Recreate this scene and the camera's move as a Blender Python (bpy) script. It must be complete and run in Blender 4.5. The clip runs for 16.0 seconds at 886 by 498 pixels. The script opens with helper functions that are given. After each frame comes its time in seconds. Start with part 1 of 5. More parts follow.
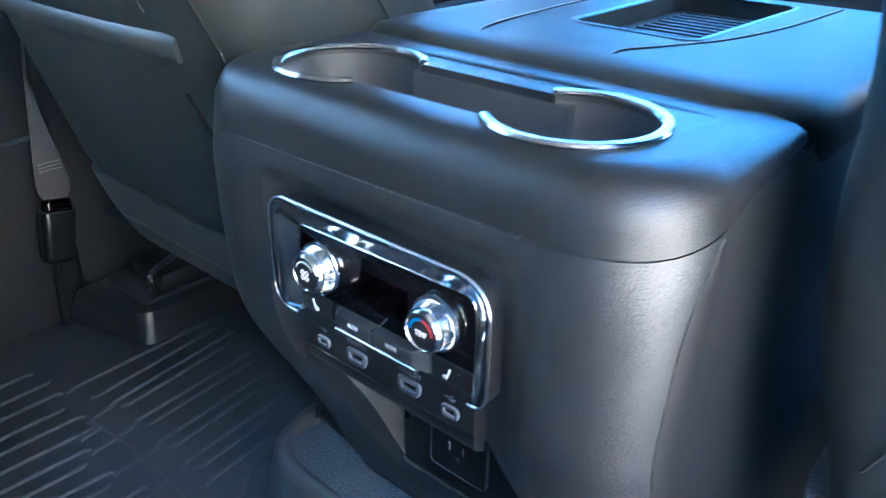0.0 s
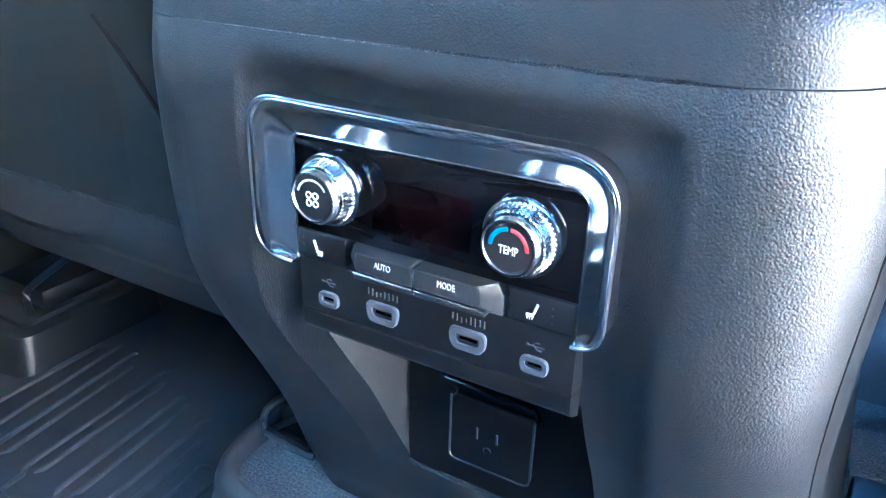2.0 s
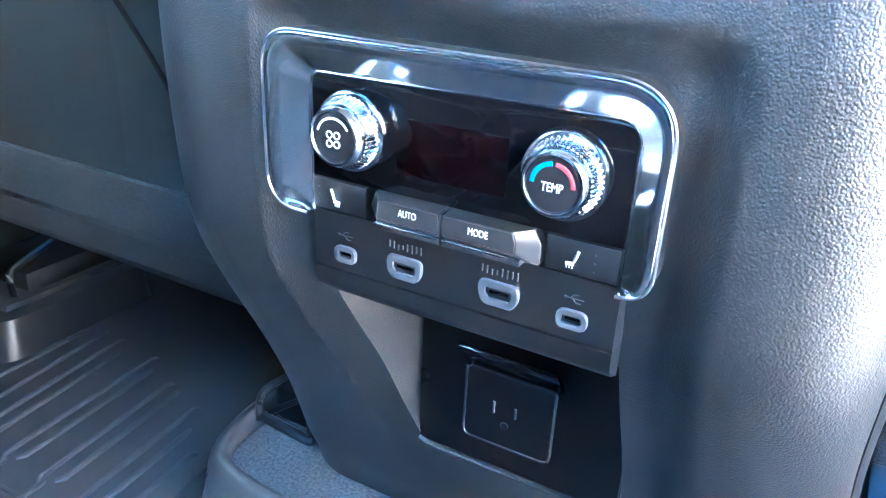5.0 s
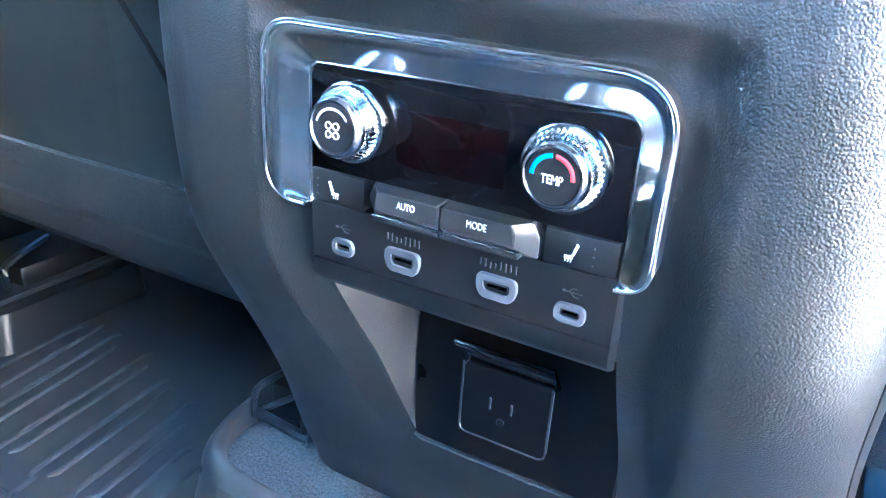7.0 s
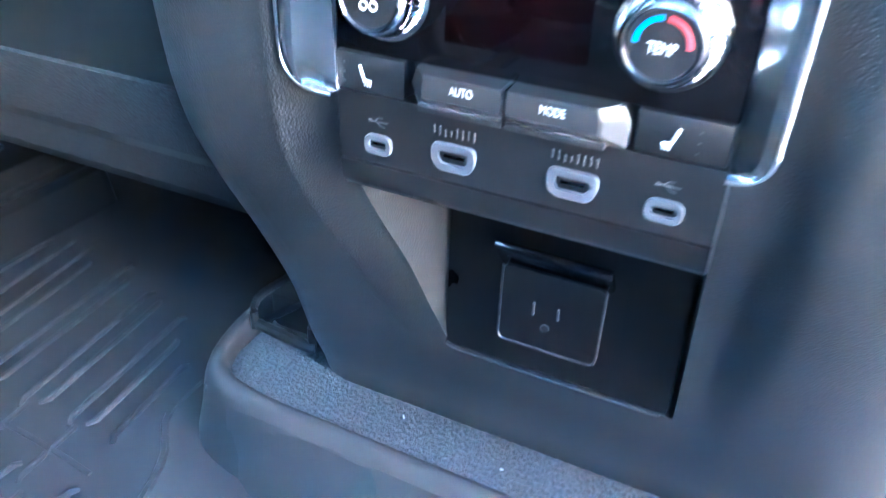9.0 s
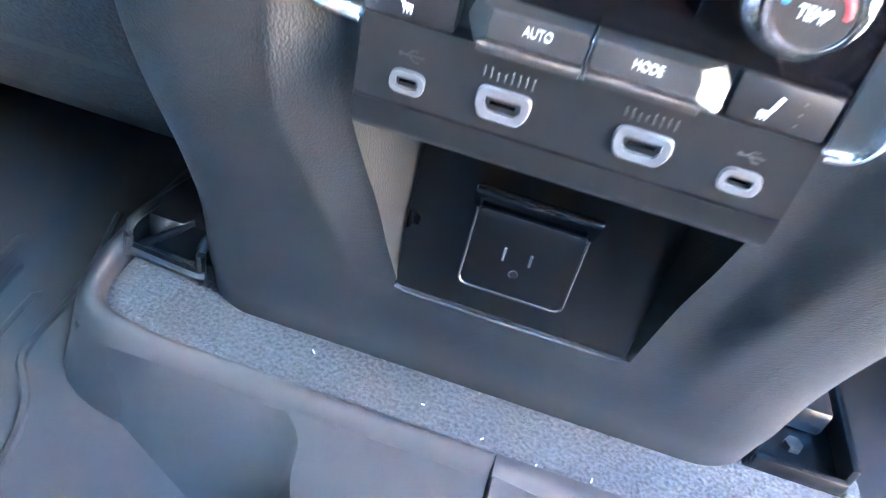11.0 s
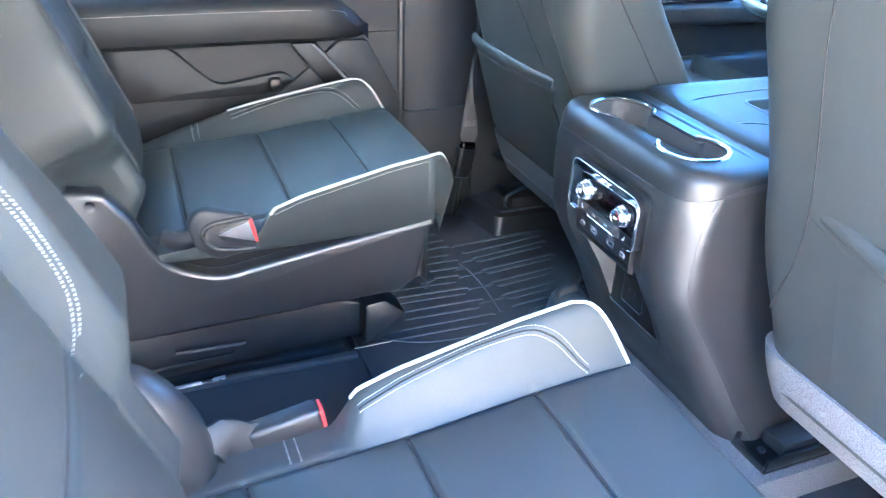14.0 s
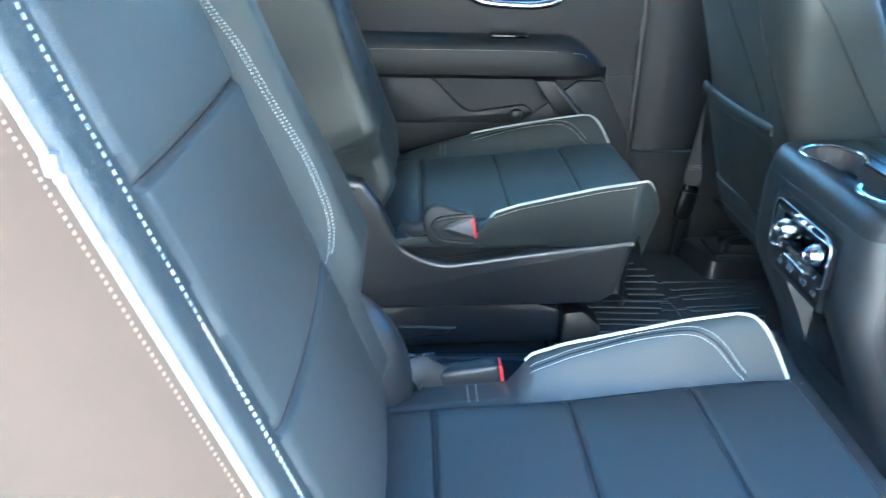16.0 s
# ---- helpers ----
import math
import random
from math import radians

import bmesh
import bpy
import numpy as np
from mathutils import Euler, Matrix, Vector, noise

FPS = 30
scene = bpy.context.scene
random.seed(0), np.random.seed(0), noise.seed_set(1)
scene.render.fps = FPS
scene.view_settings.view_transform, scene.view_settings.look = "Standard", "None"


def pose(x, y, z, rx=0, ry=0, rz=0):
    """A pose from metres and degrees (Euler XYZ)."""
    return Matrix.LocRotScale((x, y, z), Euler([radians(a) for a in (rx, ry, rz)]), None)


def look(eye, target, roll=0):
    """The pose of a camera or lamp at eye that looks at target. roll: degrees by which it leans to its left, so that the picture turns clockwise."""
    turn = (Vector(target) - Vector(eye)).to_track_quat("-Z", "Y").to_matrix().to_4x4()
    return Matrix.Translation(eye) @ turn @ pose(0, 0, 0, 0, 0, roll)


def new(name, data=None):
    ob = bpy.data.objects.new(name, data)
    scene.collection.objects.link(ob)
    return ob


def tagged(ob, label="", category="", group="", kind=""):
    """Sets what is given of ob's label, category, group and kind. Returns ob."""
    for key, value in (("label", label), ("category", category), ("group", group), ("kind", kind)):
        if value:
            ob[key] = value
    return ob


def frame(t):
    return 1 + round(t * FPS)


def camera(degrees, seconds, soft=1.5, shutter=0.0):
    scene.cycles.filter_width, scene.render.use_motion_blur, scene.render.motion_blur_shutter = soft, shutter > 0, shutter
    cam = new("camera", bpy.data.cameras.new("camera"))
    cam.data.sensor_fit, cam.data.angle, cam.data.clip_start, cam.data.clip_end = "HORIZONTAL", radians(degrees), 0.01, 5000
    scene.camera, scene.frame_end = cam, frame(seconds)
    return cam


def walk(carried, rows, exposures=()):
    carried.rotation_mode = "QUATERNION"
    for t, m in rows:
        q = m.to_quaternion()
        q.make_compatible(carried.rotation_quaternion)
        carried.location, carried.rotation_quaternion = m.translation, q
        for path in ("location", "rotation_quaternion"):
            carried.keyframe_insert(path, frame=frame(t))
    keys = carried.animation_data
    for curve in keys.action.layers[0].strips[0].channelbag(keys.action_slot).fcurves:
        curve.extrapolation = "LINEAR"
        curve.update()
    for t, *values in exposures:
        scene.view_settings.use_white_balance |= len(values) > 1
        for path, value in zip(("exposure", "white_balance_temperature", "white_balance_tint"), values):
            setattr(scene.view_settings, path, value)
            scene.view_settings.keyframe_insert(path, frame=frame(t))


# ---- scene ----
cam = camera(60.50, 16.0, soft=1.1, shutter=0.5)
# seconds, eye in metres, turn in degrees
PATH = [
    (0, 0.3147, -0.3063, 0.7105, 63, -1.1, 40.74),
    (0.5, 0.2568, -0.3108, 0.6614, 64.34, -1.34, 39.75),
    (1, 0.1974, -0.2991, 0.6228, 65.84, -1.98, 34.62),
    (1.5, 0.1781, -0.2922, 0.5967, 66.12, -1.5, 31.02),
    (2, 0.1776, -0.2916, 0.5899, 65.51, -1.67, 30.37),
    (2.5, 0.1695, -0.2827, 0.5756, 65.06, -2.22, 29.75),
    (3, 0.1548, -0.2742, 0.56, 65.09, -2.4, 29.45),
    (3.5, 0.156, -0.2689, 0.5578, 65.39, -2.56, 29.37),
    (4, 0.1525, -0.2829, 0.5536, 65.58, -2.53, 29.43),
    (6.5, 0.1547, -0.2922, 0.5514, 66.38, -3.16, 29.59),
    (7, 0.1529, -0.2909, 0.5479, 66.14, -3.4, 29.5),
    (7.5, 0.1509, -0.2899, 0.5467, 65.41, -3.52, 29.37),
    (8, 0.1498, -0.2879, 0.5431, 64.53, -3.98, 29.31),
    (8.5, 0.1469, -0.2886, 0.5384, 63.41, -4.18, 29.43),
    (9, 0.0926, -0.2639, 0.5259, 57.89, -2.08, 25.72),
    (9.5, 0.0058, -0.2275, 0.5121, 50.09, -5.49, 16.31),
    (10, -0.0288, -0.2028, 0.4683, 49, -9.299, 14.07),
    (10.2, -0.0274, -0.2036, 0.4611, 49.73, -11.42, 12.97),
    (12.3, 0.2412, -0.4358, 0.7249, 53.68, -7.45, 35.32),
    (12.5, 0.3807, -0.4744, 0.7648, 58.32, -4.18, 43.61),
    (13, 0.6079, -0.592, 0.9173, 59.78, -2.91, 57.55),
    (13.5, 0.7992, -0.6419, 0.95, 59.36, -2.49, 63.64),
    (14, 0.9525, -0.6942, 0.9881, 60.94, -2.41, 68.32),
    (14.5, 1.0485, -0.7049, 0.9971, 62.61, -2.64, 72.1),
    (15, 1.092, -0.7212, 1.0098, 63.72, -2.86, 76),
    (15.5, 1.1233, -0.6909, 1.0144, 64.17, -2.19, 81.53),
    (16, 1.1592, -0.6823, 0.9991, 64.15, -1.38, 87.64),
]
EXPOSURES = [(0.0, 5.40, 3570, -8), (0.5, 5.52, 3480, -7), (1.5, 6.02, 3480, -7), (2.0, 6.25, 3480, -7), (3.0, 6.68, 3510, -7), (4.0, 6.84, 3530, -6), (8.5, 6.86, 3540, -6), (9.0, 7.15, 3600, -5), (9.5, 7.4, 3750, -5), (10.0, 7.62, 4150, -4), (12.5, 7.1, 3720, -3), (13.0, 6.3, 3560, -5), (13.5, 6.28, 3600, -5), (14.5, 6.15, 3660, -6), (15.5, 5.6, 3480, -11), (16.0, 5.27, 3370, -16)]
walk(cam, [(t, pose(*p)) for t, *p in PATH], EXPOSURES)
# ---- light ----
SUN_UP, SUN_AZ = 48, 232
world = bpy.data.worlds.new("sky")
scene.world = world
world.use_nodes = True
wn = world.node_tree
sky = wn.nodes.new("ShaderNodeTexSky")
sky.sky_type, sky.sun_disc = "NISHITA", False
sky.dust_density, sky.ozone_density = 4.0, 0.8
sky.sun_elevation, sky.sun_rotation = radians(SUN_UP), radians(SUN_AZ)
wn.links.new(sky.outputs["Color"], wn.nodes["Background"].inputs["Color"])
wn.nodes["Background"].inputs["Strength"].default_value = 0.15
sun_data = bpy.data.lights.new("sun", "SUN")
sun_data.energy, sun_data.angle, sun_data.color = 5.0, radians(0.6), (1.0, 0.85, 0.67)
sun = new("sun", sun_data)
sun.matrix_world = look((0, 0, 0), (-math.sin(radians(SUN_AZ)) * math.cos(radians(SUN_UP)), -math.cos(radians(SUN_AZ)) * math.cos(radians(SUN_UP)), -math.sin(radians(SUN_UP))))


# ---- materials ----
def material(name, color, rough=0.5, metal=0.0, grain=0.0, grain_size=0.001, vary=0.12, vary_size=0.08, coat=0.0, fine=0.0, rough_vary=0.08, kind="VORONOI", bits=None):
    """grain: relief in metres of cells grain_size wide; vary: brightness changes over patches vary_size wide; fine: speckle."""
    m = bpy.data.materials.new(name)
    m.use_nodes = True
    nt = m.node_tree
    n, l = nt.nodes, nt.links
    b = n["Principled BSDF"]
    b.inputs["Metallic"].default_value = metal
    b.inputs["Coat Weight"].default_value = coat
    b.inputs["Coat Roughness"].default_value = 0.08
    tc = n.new("ShaderNodeTexCoord")
    big = n.new("ShaderNodeTexNoise")
    big.inputs["Scale"].default_value = 1.0 / vary_size
    big.inputs["Detail"].default_value = 5
    l.new(tc.outputs["Object"], big.inputs["Vector"])
    mix = n.new("ShaderNodeMix")
    mix.data_type = "RGBA"
    lo = [c * (1 - vary) for c in color]
    hi = [min(1, c * (1 + vary)) for c in color]
    mix.inputs[6].default_value, mix.inputs[7].default_value = (*lo, 1), (*hi, 1)
    l.new(big.outputs["Fac"], mix.inputs[0])
    out = mix.outputs[2]
    if fine:
        sp = n.new("ShaderNodeTexNoise")
        sp.inputs["Scale"].default_value = 1.0 / grain_size
        sp.inputs["Detail"].default_value = 2
        l.new(tc.outputs["Object"], sp.inputs["Vector"])
        ramp = n.new("ShaderNodeMapRange")
        ramp.inputs["From Min"].default_value, ramp.inputs["From Max"].default_value = 0.3, 0.7
        ramp.inputs["To Min"].default_value, ramp.inputs["To Max"].default_value = 1 - fine, 1 + fine
        l.new(sp.outputs["Fac"], ramp.inputs["Value"])
        mul = n.new("ShaderNodeVectorMath")
        mul.operation = "SCALE"
        l.new(out, mul.inputs[0])
        l.new(ramp.outputs[0], mul.inputs["Scale"])
        out = mul.outputs[0]
    l.new(out, b.inputs["Base Color"])
    rr = n.new("ShaderNodeMapRange")
    rr.inputs["To Min"].default_value, rr.inputs["To Max"].default_value = max(0.02, rough - rough_vary), min(1, rough + rough_vary)
    l.new(big.outputs["Fac"], rr.inputs["Value"])
    l.new(rr.outputs[0], b.inputs["Roughness"])
    if grain:
        if kind == "VORONOI":
            g = n.new("ShaderNodeTexVoronoi")
            g.feature = "SMOOTH_F1"
            g.inputs["Smoothness"].default_value = 0.35
            g.inputs["Scale"].default_value = 1.0 / grain_size
            h = g.outputs["Distance"]
        else:
            g = n.new("ShaderNodeTexNoise")
            g.inputs["Scale"].default_value = 1.0 / grain_size
            g.inputs["Detail"].default_value = 3
            h = g.outputs["Fac"]
        l.new(tc.outputs["Object"], g.inputs["Vector"])
        bump = n.new("ShaderNodeBump")
        bump.inputs["Distance"].default_value = grain
        bump.inputs["Strength"].default_value = 1.0
        bump.invert = kind == "VORONOI"
        l.new(h, bump.inputs["Height"])
        l.new(bump.outputs["Normal"], b.inputs["Normal"])
    return m


M_SKIN = material("grained_plastic", (0.0120, 0.0131, 0.0142), 0.43, grain=0.00022, grain_size=0.0011, vary=0.06, vary_size=0.2)
M_CAP = material("soft_grained_top", (0.0125, 0.0132, 0.0136), 0.40, grain=0.00019, grain_size=0.0011, vary=0.06, vary_size=0.2)
M_PLASTIC = material("satin_plastic", (0.0135, 0.0135, 0.0142), 0.36, grain=0.00003, grain_size=0.0009, vary=0.08, rough_vary=0.03)
M_DARK = material("dark_plastic", (0.006, 0.006, 0.0068), 0.5, grain=0.0001, grain_size=0.001)
M_PORT = material("port_panel_plastic", (0.0095, 0.0098, 0.0105), 0.36, grain=0.00002, grain_size=0.0005)
M_GLOSS = material("gloss_black", (0.004, 0.004, 0.005), 0.06, vary=0.05, rough_vary=0.02)
M_NICHE = material("niche_black_plastic", (0.0035, 0.0033, 0.0033), 0.3, vary=0.1)
M_CHROME = material("chrome", (0.72, 0.73, 0.75), 0.16, metal=1.0, vary=0.03, rough_vary=0.03)
M_KNOB = material("satin_chrome", (0.72, 0.73, 0.75), 0.15, metal=1.0, vary=0.03, rough_vary=0.04)
M_LINER = material("cup_liner_grey", (0.045, 0.046, 0.048), 0.42, grain=0.00005, grain_size=0.0008, vary=0.06)
M_SLEEVE = material("soft_sleeve", (0.0085, 0.0085, 0.009), 0.6, grain=0.0001, grain_size=0.001)
M_BEZEL = material("satin_gunmetal", (0.40, 0.44, 0.50), 0.15, metal=0.955, vary=0.03, rough_vary=0.03)
M_EDGE = material("satin_edge", (0.42, 0.43, 0.45), 0.32, metal=1.0, vary=0.03)
M_BUTTON = material("button_grey", (0.026, 0.027, 0.029), 0.32, vary=0.04)
M_PORTRING = material("port_ring_grey", (0.068, 0.074, 0.086), 0.45, vary=0.05)
M_WHITE = material("white_print", (0.55, 0.56, 0.57), 0.5, vary=0.02)
M_GREYPRINT = material("grey_print", (0.06, 0.06, 0.063), 0.5, vary=0.02)
M_RED = material("red_print", (0.42, 0.035, 0.045), 0.5, vary=0.03)
M_BLUE = material("blue_print", (0.03, 0.16, 0.42), 0.5, vary=0.03)
M_LEATHER = material("black_leather", (0.0260, 0.0292, 0.0286), 0.48, grain=0.00016, grain_size=0.0012, vary=0.10, vary_size=0.15)
M_ARMREST = material("armrest_vinyl", (0.0088, 0.0090, 0.0093), 0.52, grain=0.00012, grain_size=0.0012, vary=0.10, vary_size=0.15)
M_PIPING = material("pale_piping", (0.30, 0.295, 0.28), 0.5, vary=0.05, grain=0.0001, grain_size=0.0008)
M_THREAD = material("pale_thread", (0.38, 0.38, 0.36), 0.7, vary=0.1)
M_TANTHREAD = material("tan_thread", (0.17, 0.125, 0.085), 0.7, vary=0.1)
# near-black lines that draw the shade inside sewn creases
M_CREASE = material("seam_shade", (0.004, 0.004, 0.0045), 0.9)
M_RUBBER = material("rubber_mat", (0.045, 0.044, 0.0445), 0.60, grain=0.00006, grain_size=0.0009, vary=0.14, vary_size=0.1)
M_CARPET = material("grey_carpet", (0.055, 0.058, 0.063), 0.95, grain=0.0024, grain_size=0.0032, vary=0.22, vary_size=0.05, fine=0.5, kind="NOISE")
M_CARPETDARK = material("dark_carpet", (0.012, 0.012, 0.013), 0.95, grain=0.0012, grain_size=0.002, vary=0.15, vary_size=0.03, fine=0.35, kind="NOISE")
M_TRIM = material("door_trim_plastic", (0.0086, 0.0093, 0.0106), 0.55, grain=0.00008, grain_size=0.0011, vary=0.08, vary_size=0.2)
M_BELT = material("belt_webbing", (0.045, 0.043, 0.042), 0.8, grain=0.0003, grain_size=0.0015, vary=0.15, vary_size=0.02)
M_ALU = material("brushed_trim", (0.55, 0.56, 0.58), 0.28, metal=1.0, vary=0.05)
M_METAL = material("dark_steel", (0.10, 0.10, 0.105), 0.35, metal=0.9, vary=0.1)
M_REDBTN = material("red_button", (0.32, 0.016, 0.016), 0.4)
M_LABEL = material("grey_buckle_face", (0.095, 0.095, 0.10), 0.4)
M_DISPLAY = material("dark_display", (0.0024, 0.0008, 0.0012), 0.1, vary=0.1)
M_OUTLET = material("outlet_black", (0.0045, 0.0045, 0.005), 0.32, vary=0.08)
M_CLIPTIP = material("tan_foam", (0.40, 0.20, 0.09), 0.8)
M_CLOTH = material("headliner_cloth", (0.14, 0.137, 0.13), 0.95, grain=0.0005, grain_size=0.002, kind="NOISE")
M_CONCRETE = material("sunlit_concrete", (0.62, 0.42, 0.27), 0.9, grain=0.003, grain_size=0.02, vary=0.2, vary_size=0.6, fine=0.15, kind="NOISE")
M_GLOSS.node_tree.nodes["Principled BSDF"].inputs["Specular IOR Level"].default_value = 0.3
M_LEATHER.node_tree.nodes["Principled BSDF"].inputs["Specular IOR Level"].default_value = 0.28
M_SKIN.node_tree.nodes["Principled BSDF"].inputs["Specular IOR Level"].default_value = 0.85
M_PLASTIC.node_tree.nodes["Principled BSDF"].inputs["Specular IOR Level"].default_value = 0.65
M_ARMREST.node_tree.nodes["Principled BSDF"].inputs["Specular IOR Level"].default_value = 0.3
M_TRIM.node_tree.nodes["Principled BSDF"].inputs["Specular IOR Level"].default_value = 0.35
# matte dark vinyl; its brown stands for warm light from the doorway
M_VINYLWARMLIT = material("vinyl_warm_lit", (0.0185, 0.0108, 0.0052), 0.62, grain=0.00012, grain_size=0.0011, vary=0.08, vary_size=0.2)
M_RUBBER.node_tree.nodes["Principled BSDF"].inputs["Specular IOR Level"].default_value = 0.35
M_VINYLWARMLIT.node_tree.nodes["Principled BSDF"].inputs["Specular IOR Level"].default_value = 0.22
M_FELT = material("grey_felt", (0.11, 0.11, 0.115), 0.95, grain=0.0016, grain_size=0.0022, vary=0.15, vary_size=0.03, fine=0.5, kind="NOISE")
# the same grey felt, darkened for the shade at the far front seat
M_FELTSHADE = material("shaded_felt", (0.024, 0.027, 0.031), 0.95, grain=0.0014, grain_size=0.002, vary=0.15, vary_size=0.03, fine=0.5, kind="NOISE")
# tan of the added wall that bounces sun into the doorway
M_BOUNCEWALL = material("bounce_wall_tan", (0.46, 0.32, 0.205), 0.9, grain=0.002, grain_size=0.01, vary=0.12, vary_size=0.8, fine=0.1, kind="NOISE")
M_DISPLAY.node_tree.nodes["Principled BSDF"].inputs["Specular IOR Level"].default_value = 0.2
M_GLASS = bpy.data.materials.new("window_glass")
M_GLASS.use_nodes = True
_b = M_GLASS.node_tree.nodes["Principled BSDF"]
_b.inputs["Transmission Weight"].default_value, _b.inputs["Roughness"].default_value, _b.inputs["IOR"].default_value = 1.0, 0.0, 1.45
_b.inputs["Base Color"].default_value = (0.6, 0.63, 0.62, 1)
M_SCREEN = M_GLASS.copy()
M_SCREEN.name = "windscreen_glass"
M_SCREEN.node_tree.nodes["Principled BSDF"].inputs["Base Color"].default_value = (0.42, 0.44, 0.45, 1)
M_TINT = M_GLASS.copy()
M_TINT.name = "privacy_glass"
M_TINT.node_tree.nodes["Principled BSDF"].inputs["Base Color"].default_value = (0.09, 0.095, 0.097, 1)


# ---- building helpers ----
def place_of(ob):
    v = Vector((0, 0, 0))
    while ob:
        v += ob.location
        ob = ob.parent
    return v


def part(name, bm, mat, parent=None, label="", smooth=True, crease=40):
    """Links a bmesh in world metres as one mesh object under parent (or as a thing of its own)."""
    if parent:
        bmesh.ops.translate(bm, verts=bm.verts, vec=-place_of(parent))
    bmesh.ops.recalc_face_normals(bm, faces=bm.faces)
    me = bpy.data.meshes.new(name)
    for f in bm.faces:
        f.smooth = smooth
    if smooth:
        lim = radians(crease)
        for e in bm.edges:
            if len(e.link_faces) == 2 and e.calc_face_angle(0) > lim:
                e.smooth = False
    bm.to_mesh(me)
    bm.free()
    for mm in (mat if isinstance(mat, (list, tuple)) else [mat]):
        me.materials.append(mm)
    ob = new(name, me)
    if parent:
        ob.parent = parent
    if label:
        tagged(ob, label)
    return ob


def thing(name, at, label, category, group="", kind=""):
    ob = new(name)
    ob.location = at
    ob.empty_display_size = 0.05
    return tagged(ob, label, category, group, kind)


def rbox(x0, x1, y0, y1, z0, z1, r=0.004, seg=2):
    bm = bmesh.new()
    bmesh.ops.create_cube(bm, size=1.0)
    for v in bm.verts:
        v.co = Vector(((x0 + x1) / 2 + v.co.x * (x1 - x0), (y0 + y1) / 2 + v.co.y * (y1 - y0), (z0 + z1) / 2 + v.co.z * (z1 - z0)))
    if r:
        bmesh.ops.bevel(bm, geom=bm.edges[:], offset=min(r, 0.49 * min(abs(x1 - x0), abs(y1 - y0), abs(z1 - z0))), segments=seg, affect="EDGES", profile=0.5)
    return bm


def join(*bms):
    out = bms[0]
    for b in bms[1:]:
        me = bpy.data.meshes.new("tmp")
        b.to_mesh(me)
        out.from_mesh(me)
        bpy.data.meshes.remove(me)
        b.free()
    return out


def moved(bm, m):
    bmesh.ops.transform(bm, matrix=m, verts=bm.verts)
    return bm


def loft(rings, closed=True, caps=True):
    """A skin over rows of points; closed: each row is a loop."""
    bm = bmesh.new()
    vs = [[bm.verts.new(p) for p in r] for r in rings]
    n = len(rings[0])
    for a, b in zip(vs, vs[1:]):
        for i in range(n if closed else n - 1):
            j = (i + 1) % n
            try:
                bm.faces.new((a[i], a[j], b[j], b[i]))
            except ValueError:
                pass
    if caps and closed:
        bm.faces.new(vs[0])
        bm.faces.new(vs[-1])
    return bm


def smoothstep(a, b, x):
    k = min(1.0, max(0.0, (x - a) / (b - a)))
    return k * k * (3 - 2 * k)


def lerp_table(t, x):
    """Straight lines between (x, value) pairs."""
    if x <= t[0][0]:
        return t[0][1]
    for (a, u), (b, v) in zip(t, t[1:]):
        if x <= b:
            return u + (v - u) * (x - a) / (b - a)
    return t[-1][1]


def curve_table(t, x):
    """Smooth (monotone cosine-free Catmull-Rom) through (x, value) pairs."""
    if x <= t[0][0]:
        return t[0][1]
    if x >= t[-1][0]:
        return t[-1][1]
    for i in range(len(t) - 1):
        if x <= t[i + 1][0]:
            break
    (a, u), (b, v) = t[i], t[i + 1]
    s0 = (v - t[i - 1][1]) / (b - t[i - 1][0]) if i else (v - u) / (b - a)
    s1 = (t[i + 2][1] - u) / (t[i + 2][0] - a) if i + 2 < len(t) else (v - u) / (b - a)
    k, h = (x - a) / (b - a), b - a
    return (2 * k**3 - 3 * k**2 + 1) * u + (k**3 - 2 * k**2 + k) * h * s0 + (-2 * k**3 + 3 * k**2) * v + (k**3 - k**2) * h * s1


def spline(points, step=0.01):
    """Points along a smooth line through the given ones."""
    ps = [Vector(p) for p in points]
    out = []
    for i in range(len(ps) - 1):
        p0, p1, p2, p3 = ps[max(0, i - 1)], ps[i], ps[i + 1], ps[min(len(ps) - 1, i + 2)]
        n = max(1, int((p2 - p1).length / step))
        for k in range(n):
            t = k / n
            out.append(0.5 * (2 * p1 + (p2 - p0) * t + (2 * p0 - 5 * p1 + 4 * p2 - p3) * t * t + (3 * p1 - p0 - 3 * p2 + p3) * t**3))
    out.append(ps[-1])
    return out


def tube(points, r, sides=8, flat=1.0, normal=None, caps=True):
    """A round (or flattened) rod along points."""
    ps = [Vector(p) for p in points]
    rings = []
    up = Vector(normal) if normal else Vector((0.13, 0.21, 0.97))
    for i, p in enumerate(ps):
        d = (ps[min(i + 1, len(ps) - 1)] - ps[max(i - 1, 0)]).normalized()
        a = d.cross(up)
        if a.length < 1e-4:
            a = d.cross(Vector((1, 0, 0)))
        a.normalize()
        b = a.cross(d)
        rings.append([p + a * r * math.cos(2 * math.pi * k / sides) + b * r * flat * math.sin(2 * math.pi * k / sides) for k in range(sides)])
    return loft(rings, True, caps)


def stitches(points, length=0.005, gap=0.003, r=0.0006):
    """Short threads one after another along a line, as one mesh."""
    ps = spline(points, 0.0006)
    length, gap, r = length * 0.62, gap * 0.62, min(r, 0.00042)
    bm = bmesh.new()
    acc, seg, on = 0.0, [ps[0]], True
    for a, b in zip(ps, ps[1:]):
        acc += (b - a).length
        seg.append(b)
        if acc >= (length if on else gap):
            if on and len(seg) > 1:
                bm = join(bm, tube([seg[0], seg[-1]], r, 5))
            acc, seg, on = 0.0, [b], not on
    return bm


